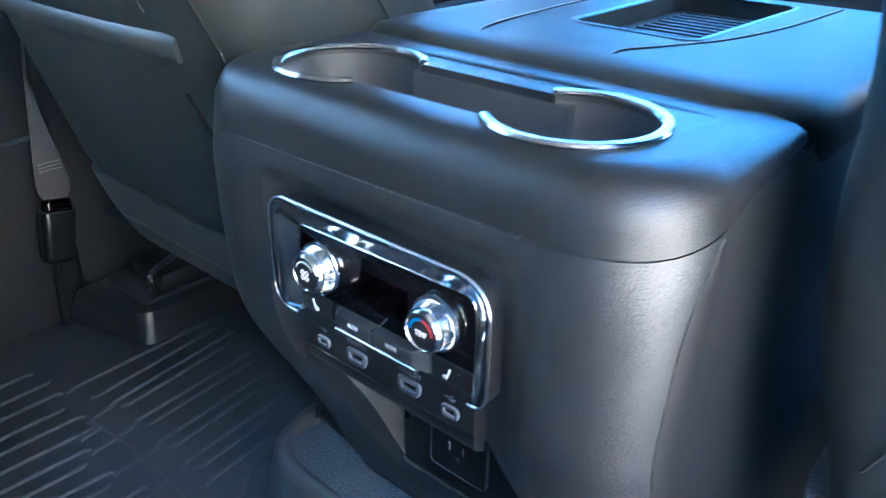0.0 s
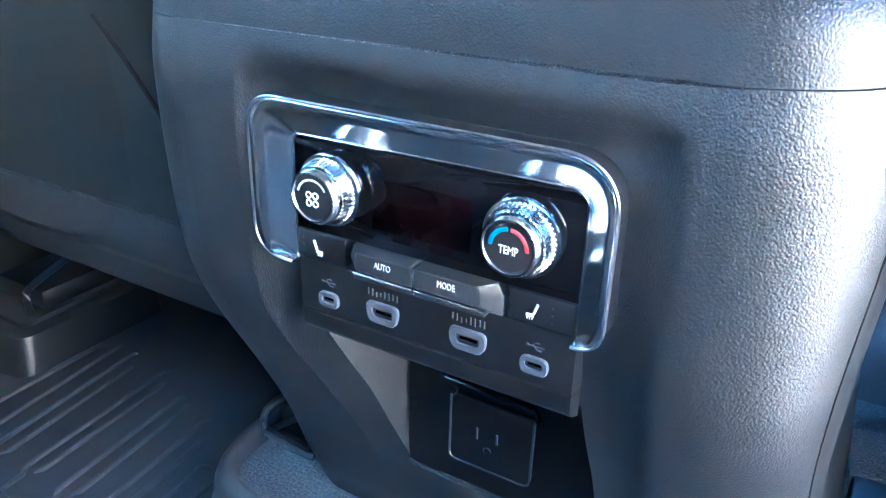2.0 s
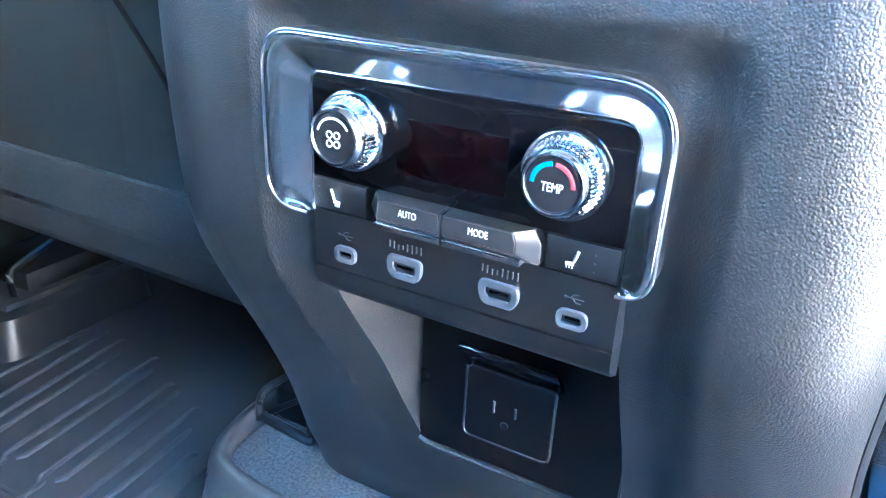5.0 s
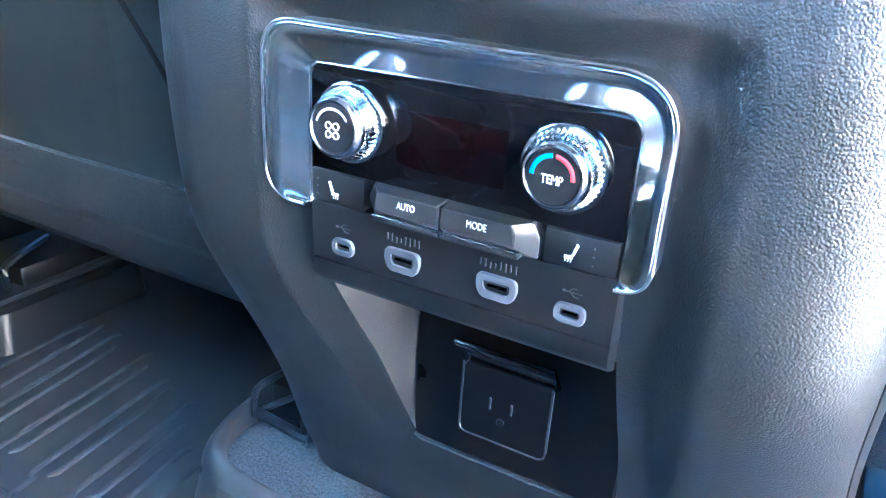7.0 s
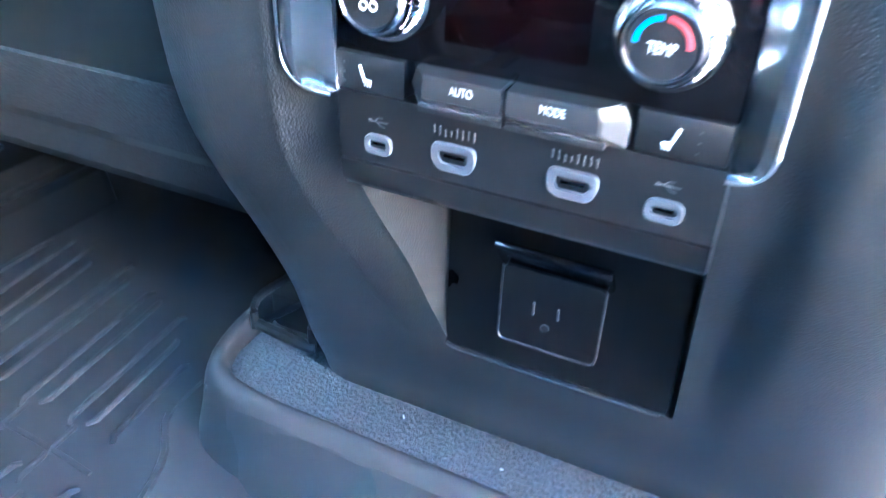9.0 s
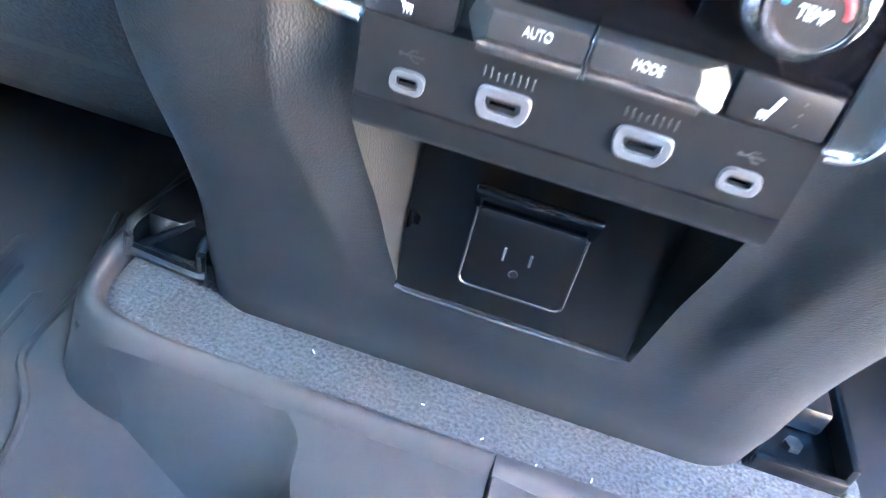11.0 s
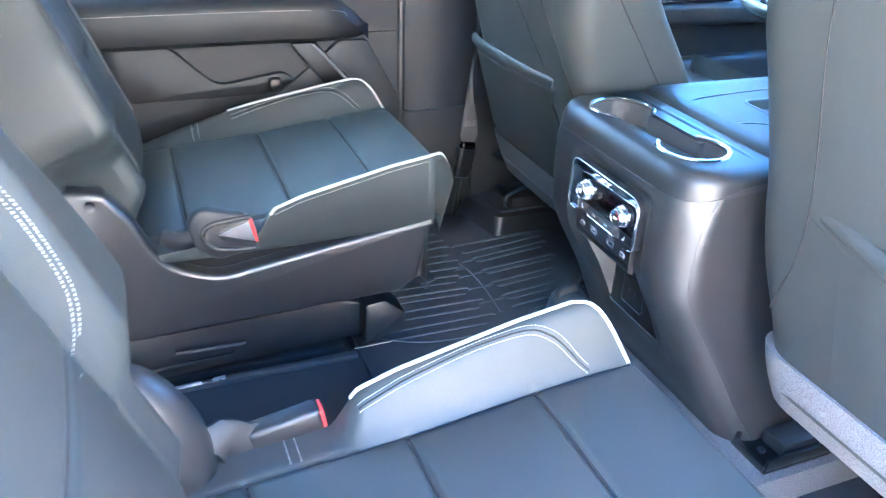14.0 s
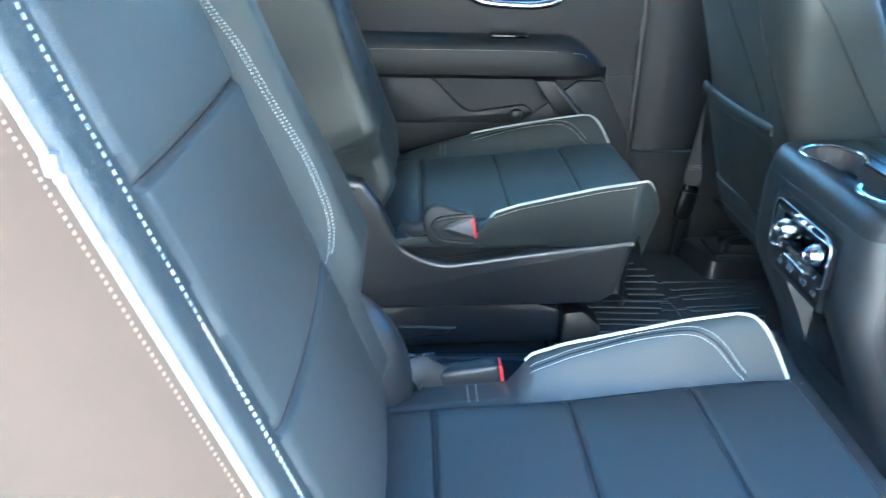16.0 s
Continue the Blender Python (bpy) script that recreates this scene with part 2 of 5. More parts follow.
def prism(outline, axis, a, b, r=0.002, seg=2):
    """A plate: an outline in the two other axes, drawn out along axis from a to b, its edges rounded."""
    i = "xyz".index(axis)

    def at(p, w):
        q = list(p)
        q.insert(i, w)
        return Vector(q)
    bm = loft([[at(p, a) for p in outline], [at(p, b) for p in outline]])
    if r:
        bmesh.ops.recalc_face_normals(bm, faces=bm.faces)
        es = [e for e in bm.edges if abs(e.verts[0].co[i] - e.verts[1].co[i]) < 1e-6]
        bmesh.ops.bevel(bm, geom=es, offset=r, segments=seg, affect="EDGES", profile=0.5)
    return bm


def rounded(pts, r, n=5):
    """An outline with its corners rounded; r: one radius or one for each corner."""
    out = []
    k = len(pts)
    for i, p in enumerate(pts):
        p, a, b = Vector(p), Vector(pts[i - 1]), Vector(pts[(i + 1) % k])
        rr = r[i] if isinstance(r, (list, tuple)) else r
        if rr <= 0:
            out.append(tuple(p))
            continue
        u, v = (a - p), (b - p)
        d = min(rr, 0.49 * u.length, 0.49 * v.length)
        s, e = p + u.normalized() * d, p + v.normalized() * d
        for j in range(n + 1):
            t = j / n
            out.append(tuple((1 - t) ** 2 * s + 2 * t * (1 - t) * p + t * t * e))
    return out


def rect(x0, x1, z0, z1):
    return [(x0, z0), (x1, z0), (x1, z1), (x0, z1)]


def carve(bm, cutters):
    """bm with the cutters taken out of it."""
    me = bpy.data.meshes.new("body")
    bmesh.ops.recalc_face_normals(bm, faces=bm.faces)
    bm.to_mesh(me)
    bm.free()
    ob = new("body", me)
    made = [ob]
    for c in cutters:
        bmesh.ops.recalc_face_normals(c, faces=c.faces)
        cm = bpy.data.meshes.new("cutter")
        c.to_mesh(cm)
        c.free()
        co = new("cutter", cm)
        made.append(co)
        md = ob.modifiers.new("cut", "BOOLEAN")
        md.operation, md.solver, md.object = "DIFFERENCE", "EXACT", co
    dg = bpy.context.evaluated_depsgraph_get()
    res = bmesh.new()
    res.from_mesh(ob.evaluated_get(dg).to_mesh())
    for o in made:
        mm = o.data
        bpy.data.objects.remove(o)
        bpy.data.meshes.remove(mm)
    return res


def writing(text, size, at, mat, parent, name="lettering", depth=0.0003, turn=(90, 0, 0), bold=0.0, squeeze=0.66):
    cu = bpy.data.curves.new(name, "FONT")
    cu.body, cu.size, cu.align_x, cu.align_y, cu.extrude, cu.offset = text, size, "CENTER", "CENTER", depth, bold
    tmp = new(name, cu)
    dg = bpy.context.evaluated_depsgraph_get()
    bm = bmesh.new()
    bm.from_mesh(tmp.evaluated_get(dg).to_mesh())
    bpy.data.objects.remove(tmp)
    bpy.data.curves.remove(cu)
    moved(bm, pose(*at, *turn) @ Matrix.Diagonal((squeeze, 1, 1, 1)))
    return part(name, bm, mat, parent, smooth=False)


# ---- the shell of the car ----
ground = tagged(part("ground", rbox(-40, 40, -40, 40, -0.62, -0.52, 0), M_CONCRETE, smooth=False), "pale sunlit concrete ground outside the car", "ground", kind="structure")
# added wall, never in view: bounces warm light in and hides low sky
bounce_wall = tagged(part("wall_bounce", rbox(6.0, 6.3, -16, 14, -0.6, 4.6, 0.02), M_BOUNCEWALL, smooth=False), "unseen plain tan wall added to throw warm light into the doorway", "wall", kind="structure")
floor = tagged(part("floor", rbox(-0.93, 0.93, -2.2, 1.6, -0.10, -0.012, 0.01), M_CARPETDARK), "dark carpeted cabin floor of the car", "floor", kind="structure")
roof = tagged(part("ceiling", rbox(-0.95, 0.90, -2.25, 1.02, 1.27, 1.33, 0.02), M_CLOTH), "pale cloth headliner under the car roof", "ceiling", kind="structure")
rear_wall = tagged(part("wall_rear", rbox(-0.93, 0.93, -2.26, -2.2, -0.1, 0.75, 0.01), M_TRIM), "grey plastic tailgate trim", "wall", kind="structure")
dash = tagged(part("wall_front", rbox(-0.93, 0.93, 1.45, 1.6, -0.1, 0.78, 0.03), M_DARK), "dark dashboard at the front of the cabin", "dashboard", kind="structure")
near_sill = tagged(part("trim_sill", rbox(0.86, 0.97, -1.2, 1.4, -0.25, 0.03, 0.015), M_PLASTIC), "dark plastic door sill of the open doorway", "sill", kind="structure")
near_pillar = tagged(part("trim_pillar_near", loft([[(0.88, 0.02, z), (0.97, 0.02, z), (0.97, 0.20, z), (0.88, 0.20, z)] for z in (0.02, 0.8)] + [[(0.80, -0.10, 1.28), (0.88, -0.10, 1.28), (0.88, 0.03, 1.28), (0.80, 0.03, 1.28)]]), M_TRIM), "grey plastic pillar trim beside the open doorway", "pillar", kind="structure")
near_quarter = tagged(part("wall_near_rear", rbox(0.86, 0.95, -2.2, -1.25, -0.1, 0.85, 0.02), M_TRIM), "grey plastic side trim behind the doorway", "wall", kind="structure")

for nm, bx in (("window_1", (-0.93, 0.93, -2.232, -2.228, 0.75, 1.27)), ("window_2", (0.926, 0.93, -2.2, -1.25, 0.85, 1.27)), ("window_3", (-0.93, -0.926, -2.2, -1.06, 0.80, 1.27))):
    tagged(part(nm, rbox(*bx, 0), M_TINT, smooth=False), "dark tinted rear side window", "window", kind="structure")
windscreen = tagged(part("window_4", loft([[(-0.90, 1.50, 0.78), (0.90, 1.50, 0.78), (0.84, 1.02, 1.29), (-0.84, 1.02, 1.29)], [(-0.90, 1.505, 0.785), (0.90, 1.505, 0.785), (0.84, 1.025, 1.295), (-0.84, 1.025, 1.295)]]), M_SCREEN, smooth=False), "clear curved windscreen over the dashboard", "window", kind="structure")
wall_far_rear = tagged(part("wall_far_rear", rbox(-0.96, -0.86, -2.2, -1.06, -0.1, 0.80, 0.02), M_TRIM), "grey plastic side trim behind the far door", "wall", kind="structure")


# ---- far side: door, pillar ----
def section_sheet(profile, y0, y1, ny, thick=0.05):
    """A panel drawn along y from a profile of (x, z) points on its inner face; its back is flat."""
    rings = []
    for j in range(ny + 1):
        y = y0 + (y1 - y0) * j / ny
        rings.append([(x, y, z) for x, z in profile] + [(-0.96, y, profile[-1][1]), (-0.96, y, profile[0][1])])
    return loft(rings)


def far_door():
    d = thing("door_1", (-0.95, -0.5, 0.0), "closed far rear door with dark grey trim panel and padded armrest", "door", kind="structure")
    prof = [(-0.885, -0.02), (-0.885, 0.24), (-0.882, 0.40), (-0.885, 0.46), (-0.89, 0.52), (-0.89, 0.62), (-0.88, 0.70), (-0.885, 0.77), (-0.90, 0.81), (-0.92, 0.82)]
    part("door_panel", section_sheet(prof, -1.05, -0.065, 4), M_TRIM, d)
    # padded armrest and its switch ledge: a nose that turns down at the front end
    rings = []
    for j in range(25):
        y = -1.0 + 0.845 * j / 24
        k = lerp_table([(-0.27, 0.0), (-0.155, 1.0)], y)
        zt, zb, xo = 0.640 - 0.062 * k * k - 0.02 * k, 0.537, -0.795 - 0.05 * k * k
        rings.append([(-0.90, y, zb), (xo - 0.02, y, zb), (xo - 0.004, y, zb + 0.012), (xo, y, zb + 0.03), (xo, y, zt - 0.03), (xo - 0.006, y, zt - 0.012), (xo - 0.022, y, zt), (-0.90, y, zt)])
    part("armrest", loft(rings), M_ARMREST, d, "padded black leather armrest")
    part("stitching", stitches([(-0.796, -0.98, 0.612), (-0.796, -0.30, 0.612), (-0.81, -0.22, 0.585), (-0.835, -0.17, 0.555)], 0.006, 0.003, 0.0008), M_THREAD, d, "pale stitching along the armrest")
    # switch on the ledge
    part("window_switch", rbox(-0.86, -0.82, -0.47, -0.37, 0.638, 0.650, 0.004), M_GLOSS, d, "glossy black window switch")
    # chrome inner handle
    part("door_handle", tube(spline([(-0.865, -0.52, 0.735), (-0.855, -0.48, 0.722), (-0.85, -0.36, 0.718), (-0.855, -0.29, 0.735), (-0.865, -0.27, 0.77)]), 0.011, 10), M_CHROME, d, "chrome inner door handle")
    # lower map pocket with raised lip and speaker cover
    part("map_pocket", prism(rounded([(-0.75, 0.40), (-0.40, 0.40), (-0.33, 0.43), (-0.36, 0.455), (-0.52, 0.43), (-0.62, 0.53), (-0.76, 0.54)], 0.03), "x", -0.895, -0.868, 0.006), M_TRIM, d, "grey plastic map pocket")
    part("pull_trim", prism([(-0.345, 0.525), (-0.285, 0.525), (-0.195, 0.43), (-0.265, 0.42)], "x", -0.90, -0.85, 0.006), M_DARK, d, "slanted dark plastic grip")
    part("accent_strip", tube([(-0.848, -0.29, 0.522), (-0.848, -0.205, 0.425)], 0.0035, 8), M_LABEL, d, "bright metal accent strip")
    part("lower_trim", prism(rounded([(-0.22, 0.52), (-0.15, 0.52), (-0.06, 0.36), (-0.06, 0.0), (-0.5, 0.0), (-0.5, 0.3)], 0.01), "x", -0.90, -0.874, 0.005), M_TRIM, d)
    part("knob", rbox(-0.875, -0.845, -0.40, -0.37, 0.415, 0.445, 0.01), M_DARK, d, "small dark knob")
    part("seam", rbox(-0.8905, -0.884, -0.16, -0.065, 0.532, 0.535, 0), M_DARK, d)
    part("weatherstrip", tube([(-0.895, -0.055, 0.0), (-0.895, -0.055, 0.4), (-0.895, -0.058, 0.8)], 0.011, 8), M_DARK, d, "black rubber door seal")
    g = part("window_glass", rbox(-0.93, -0.926, -1.05, -0.06, 0.80, 1.27, 0), M_TINT, d, smooth=False)
    return d


far_door()
pillar = thing("trim_pillar", (-0.93, 0.07, 0.0), "grey plastic far pillar trim between the doors", "pillar", kind="structure")
part("lower_cover", loft([[(-0.96, -0.045, z), (-0.90, -0.045, z), (-0.885, -0.02, z), (-0.885, 0.12, z), (-0.905, 0.2, z), (-0.96, 0.2, z)] for z in (-0.02, 0.318)]), M_TRIM, pillar)
part("upper_cover", loft([[(-0.96 + o, -0.045, z), (-0.903 + o, -0.045, z), (-0.89 + o, -0.02, z), (-0.89 + o, 0.10 - o, z), (-0.91 + o, 0.17, z), (-0.96 + o, 0.17, z)] for z, o in ((0.322, 0), (0.85, 0), (1.28, 0.08))]), M_TRIM, pillar)
front_door = thing("door_2", (-0.95, 0.6, 0.0), "closed front door with dark grey trim panel", "door", kind="structure")
part("door_panel", section_sheet([(-0.88, -0.02), (-0.88, 0.4), (-0.89, 0.5), (-0.87, 0.62), (-0.88, 0.76), (-0.92, 0.81)], 0.16, 1.45, 2), M_DARK, front_door)
part("armrest", rbox(-0.90, -0.81, 0.3, 1.1, 0.52, 0.59, 0.02, 3), M_ARMREST, front_door, "padded black leather armrest")
part("map_pocket", rbox(-0.90, -0.84, 0.4, 1.2, 0.25, 0.42, 0.02, 3), M_DARK, front_door)
hex_ring = rounded([(0.682, 0.668), (0.745, 0.742), (0.860, 0.748), (0.932, 0.685), (0.892, 0.646), (0.702, 0.658)], 0.012)
part("handle_cup", prism(hex_ring, "x", -0.885, -0.866, 0.002), M_GLOSS, front_door, "dark handle recess")
part("handle_frame", tube([(-0.864, y, z) for y, z in hex_ring + hex_ring[:1]], 0.005, 8), M_CHROME, front_door, "chrome handle frame")
part("door_handle", tube(spline([(-0.862, 0.712, 0.672), (-0.852, 0.76, 0.676), (-0.850, 0.82, 0.700), (-0.858, 0.872, 0.722)], 0.01), 0.008, 10, 0.7), M_CHROME, front_door, "chrome inner door handle")
part("switch_panel", rbox(-0.87, -0.815, 0.62, 0.92, 0.588, 0.596, 0.003), M_GLOSS, front_door, "glossy window switch panel")
g = part("window_glass", rbox(-0.93, -0.926, 0.2, 1.45, 0.80, 1.27, 0), M_SCREEN, front_door, smooth=False)

near_front = thing("door_3", (0.93, 0.8, 0.0), "closed near front door with dark trim", "door", kind="structure")
part("door_panel", rbox(0.88, 0.96, 0.205, 1.45, -0.05, 0.80, 0.02), M_DARK, near_front)
g = part("window_glass", rbox(0.926, 0.93, 0.2, 1.45, 0.80, 1.27, 0), M_GLASS, near_front, smooth=False)
g.visible_shadow = False

# ---- console between the front seats ----
REAR = [(0.0, 0.182), (0.065, 0.166), (0.13, 0.130), (0.21, 0.090), (0.28, 0.052), (0.33, 0.024), (0.37, 0.006), (0.41, -0.001), (0.50, -0.003), (0.53, 0.0), (0.56, 0.004)]
HALF = [(0.0, 0.240), (0.065, 0.236), (0.11, 0.228), (0.2, 0.212), (0.30, 0.200), (0.38, 0.197), (0.50, 0.200), (0.56, 0.196)]
FRONT_Y = 0.20


NICHE_LEFT = [(0.21, -0.0630), (0.25, -0.0718), (0.288, -0.0780), (0.32, -0.0832), (0.345, -0.0872), (0.37, -0.0885), (0.42, -0.0880)]


def rise(x, y):
    """The seam under the soft top climbs along the doorway's side."""
    return (0.004 + 0.030 * smoothstep(0.0, 0.14, y)) * smoothstep(0.10, 0.17, x)


def console_body():
    """The moulded body: upright rounded sections; a shallow recess round the panel and a niche with an upright back below it."""
    zs = sorted(set([round(0.53 * k / 84, 4) for k in range(85)] + [0.2065, 0.2085, 0.3585, 0.361]))
    CL, CR = -0.072, 0.0835
    cols = sorted(set([round(-0.145 + 0.29 * k / 100, 4) for k in range(101)] + [CL, CL + 0.0012, CR - 0.0012, CR]))
    cols = [c for c in cols if c in (CL, CL + 0.0012, CR - 0.0012, CR) or min(abs(c - q) for q in (CL, CL + 0.0012, CR - 0.0012, CR)) > 0.0014]
    rings = []
    for z in zs:
        yr, hw = curve_table(REAR, z), curve_table(HALF, z)
        rc = 0.06
        flat = hw - rc
        lw = hw + 0.008 * smoothstep(0.2, 0.36, z)
        row = [Vector((-lw, FRONT_Y + 0.05, z)), Vector((-lw, yr + rc + 0.03, z))]
        for k in range(11):
            a = k / 10 * math.pi / 2
            row.append(Vector((-(lw - 0.05) - 0.05 * math.cos(a), yr + 0.05 - 0.05 * math.sin(a), z)))
        inside = 0.2075 < z < 0.3595
        left = lerp_table(NICHE_LEFT, z)
        for c in cols:
            x = c if abs(c) <= 0.125 else math.copysign(0.125 + (abs(c) - 0.125) * ((flat if c > 0 else lw - 0.05) - 0.125) / 0.02, c)
            if c <= CL:
                x = -0.125 + (c + 0.125) * (left + 0.125) / (CL + 0.125) if c > -0.125 else x
            elif c < 0.04:
                x = left + (c - CL) * (0.04 - left) / (0.04 - CL)
            e = max(0.0, min(1.0, (x - left + 0.028) / 0.025)) * (1 - smoothstep(0.0975, 0.1240, x)) * (1 - smoothstep(0.499, 0.518, z)) * (0.25 + 0.75 * max(smoothstep(0.36, 0.42, z), 0.95 * smoothstep(0.19, 0.30, z))) * smoothstep(0.14, 0.2, z)
            y = yr + (0.0150 - 0.0035 * smoothstep(-0.07, 0.06, x)) * e
            if inside and CL < c < CR:
                y = max(y, 0.0985)
                x = max(x, -0.0665)
                if c > CR - 0.002:
                    x = min(x, 0.080)
            row.append(Vector((x, y, z)))
        for k in range(11):
            a = (10 - k) / 10 * math.pi / 2
            row.append(Vector((flat + rc * math.cos(a), yr + rc - rc * math.sin(a), z)))
        row += [Vector((hw, yr + rc + 0.03, z)), Vector((hw, FRONT_Y + 0.05, z))]
        rings.append([p + Vector((0, 0, rise(p.x, p.y) * smoothstep(0.45, 0.53, z))) for p in row])
    return loft(rings)


def outline_top(z, grow=0.0):
    hw, yr, rc, n = curve_table(HALF, min(z, 0.56)) + grow, curve_table(REAR, min(z, 0.56)) - grow, 0.062 + grow, 10
    lw, rl = hw + 0.008, rc - 0.012
    pts = [(-lw, FRONT_Y - 0.03), (-lw, yr + rl)]
    for k in range(1, n + 1):
        a = k / n * math.pi / 2
        pts.append((-lw + rl - rl * math.cos(a), yr + rl - rl * math.sin(a)))
    for k in range(1, 12):
        pts.append((-lw + rl + (hw + lw - rc - rl) * k / 12, yr))
    for k in range(n + 1):
        a = (n - k) / n * math.pi / 2
        pts.append((hw - rc + rc * math.cos(a), yr + rc - rc * math.sin(a)))
    pts.append((hw, FRONT_Y - 0.03))
    return [(x, y, z + rise(x, y) * max(0.0, 1 - (z - 0.5305) / 0.0445)) for x, y in pts]


CUP = ((-0.101, 0.0765), (0.0915, 0.0765))
CUP_R = 0.0515
TOP_Z = 0.577
console = thing("centre_console", (0.0, 0.2, 0.0), "dark grained plastic console with cup holders and rear climate panel", "console")
part("console_body", console_body(), M_SKIN, console, "black grained plastic console body")
cap = loft([outline_top(0.5305), outline_top(0.545), outline_top(0.555), outline_top(0.5625, -0.003), outline_top(0.569, -0.007), outline_top(0.5735, -0.013), outline_top(0.5760, -0.020), outline_top(TOP_Z, -0.028)])


def cyl(cx, cy, z0, z1, r0, r1, n=40):
    return loft([[(cx + r * math.cos(2 * math.pi * k / n), cy + r * math.sin(2 * math.pi * k / n), z) for k in range(n)] for z, r in ((z0, r0), (z1, r1))])


cap = carve(cap, [cyl(*CUP[0], 0.40, 0.62, CUP_R, CUP_R), cyl(*CUP[1], 0.40, 0.62, CUP_R, CUP_R), rbox(-0.075, 0.075, 0.0430, 0.1120, 0.40, 0.62, 0.004)])
part("top_cap", cap, M_CAP, console, "soft dark grained top with two cup holders")


def liner():
    """The inside of the two cups and of the slot between them, as an open skin."""
    x0, x1, y0, y1 = -0.060, 0.056, 0.0430, 0.1120
    bm = bmesh.new()
    for s in (-1, 1):
        c = CUP[0] if s < 0 else CUP[1]
        rings = []
        for z, r in ((TOP_Z - 0.004, CUP_R - 0.0006), (0.50, CUP_R - 0.003), (0.492, CUP_R - 0.008), (0.49, 0.001)):
            ring = []
            for k in range(41):
                a = math.pi * 0.26 + (2 * math.pi - math.pi * 0.52) * k / 40
                a = a if s < 0 else a + math.pi
                ring.append((c[0] + r * math.cos(a), c[1] + r * math.sin(a), z))
            rings.append(ring)
        bm = join(bm, loft(rings, False))
    bm = join(bm, rbox(x0 - 0.01, x1 + 0.01, y1 - 0.0012, y1 + 0.01, 0.49, TOP_Z - 0.006, 0), rbox(x0 - 0.01, x1 + 0.01, y0 - 0.01, y0 + 0.0012, 0.49, TOP_Z - 0.004, 0), rbox(-0.075, 0.075, y0, y1, 0.515, 0.520, 0.003))
    return bm


part("cup_liner", liner(), M_LINER, console, "dark plastic cup wells")
for s in (-1, 1):
    c = CUP[0] if s < 0 else CUP[1]
    pts = []
    for k in range(49):
        a = math.pi * 0.235 + (2 * math.pi - math.pi * 0.47) * k / 48
        a = a if s < 0 else a + math.pi
        pts.append((c[0] + (CUP_R + 0.002) * math.cos(a), c[1] + (CUP_R + 0.002) * math.sin(a), TOP_Z + 0.0012))
    part("chrome_rim", tube(pts, 0.0042, 8, 0.6, (0, 0, 1)), M_CHROME, console, "bright chrome cup rim")
part("ridge", tube(spline([(-0.175, 0.128, 0.5715), (-0.15, 0.141, 0.575), (0.0, 0.142, 0.5765), (0.15, 0.140, 0.575), (0.172, 0.125, 0.5715)], 0.01), 0.007, 10, 0.35, (0, 0, 1)), M_CAP, console)
# side panels with their seams
for s in (-1, 1):
    rows = []
    for k in range(40):
        z = 0.012 + 0.515 * k / 39
        yr, hw, rc = curve_table(REAR, z), curve_table(HALF, z) + (0.008 * smoothstep(0.2, 0.36, z) if s < 0 else 0), 0.06 if s > 0 else 0.05
        row = []
        a0 = curve_table([(0.0, 5), (0.11, 12), (0.2, 17), (0.3, 23), (0.38, 26), (0.44, 26), (0.485, 24), (0.512, 16), (0.527, 5)], z)
        for q, g in ((0, -0.0025), (0.03, 0.0006), (0.25, 0.0012), (0.5, 0.0012), (0.75, 0.0012), (1, 0.0012)):
            a = radians(a0 * (1 - q))
            row.append((s * (hw - rc + (rc + g) * math.cos(a)), yr + rc - (rc + g) * math.sin(a), z))
        row += [(s * (hw + 0.0012), 0.35, z), (s * (hw + 0.0012), 0.80, z), (s * (hw - 0.02), 0.81, z)]
        rows.append([(x, y, q + (rise(x, y) if s > 0 else 0) * smoothstep(0.45, 0.53, q)) for x, y, q in row])
    part("side_panel", loft(rows, False), M_PLASTIC, console, "smooth dark side panel")
part("front_body", rbox(-0.195, 0.195, 0.20, 0.95, 0.0, 0.530, 0.02), M_PLASTIC, console)

# armrest lid
lid = thing("armrest_lid", (0.0, 0.45, 0.54), "black leather console armrest lid with pale stitching and tray", "armrest")


def lid_ring(z, g):
    return [(x, y, z) for x, y in rounded([(-0.196 - g, 0.165 - g), (0.206 + g, 0.158 - g), (0.200 + g, 0.585 + g), (-0.190 - g, 0.585 + g)], [0.03, 0.06, 0.05, 0.05], 8)]


lidbm = loft([lid_ring(0.536, -0.012), lid_ring(0.543, -0.003), lid_ring(0.558, 0.0), lid_ring(0.574, -0.003), lid_ring(0.582, -0.009), lid_ring(0.586, -0.020), lid_ring(0.5875, -0.040)])
TRAY = rounded([(-0.052, 0.292), (0.070, 0.286), (0.076, 0.525), (-0.056, 0.525)], 0.018, 6)
lidbm = carve(lidbm, [prism(TRAY, "z", 0.566, 0.65, 0)])
part("lid_pad", lidbm, M_LEATHER, lid)
tray = part("tray", prism([(0.01 + (x - 0.01) * 0.985, 0.405 + (y - 0.405) * 0.99) for x, y in TRAY], "z", 0.562, 0.569, 0.002), M_DARK, lid, "ribbed dark plastic tray")
part("tray_rim", tube([(x, y, 0.5872) for x, y in TRAY + TRAY[:1]], 0.0032, 8, 0.6, (0, 0, 1)), M_PLASTIC, tray, "smooth raised tray rim")
for k in range(13):
    part("rib", rbox(-0.036, 0.056, 0.312 + 0.016 * k, 0.318 + 0.016 * k, 0.5685, 0.572, 0.0015), M_DARK, tray)
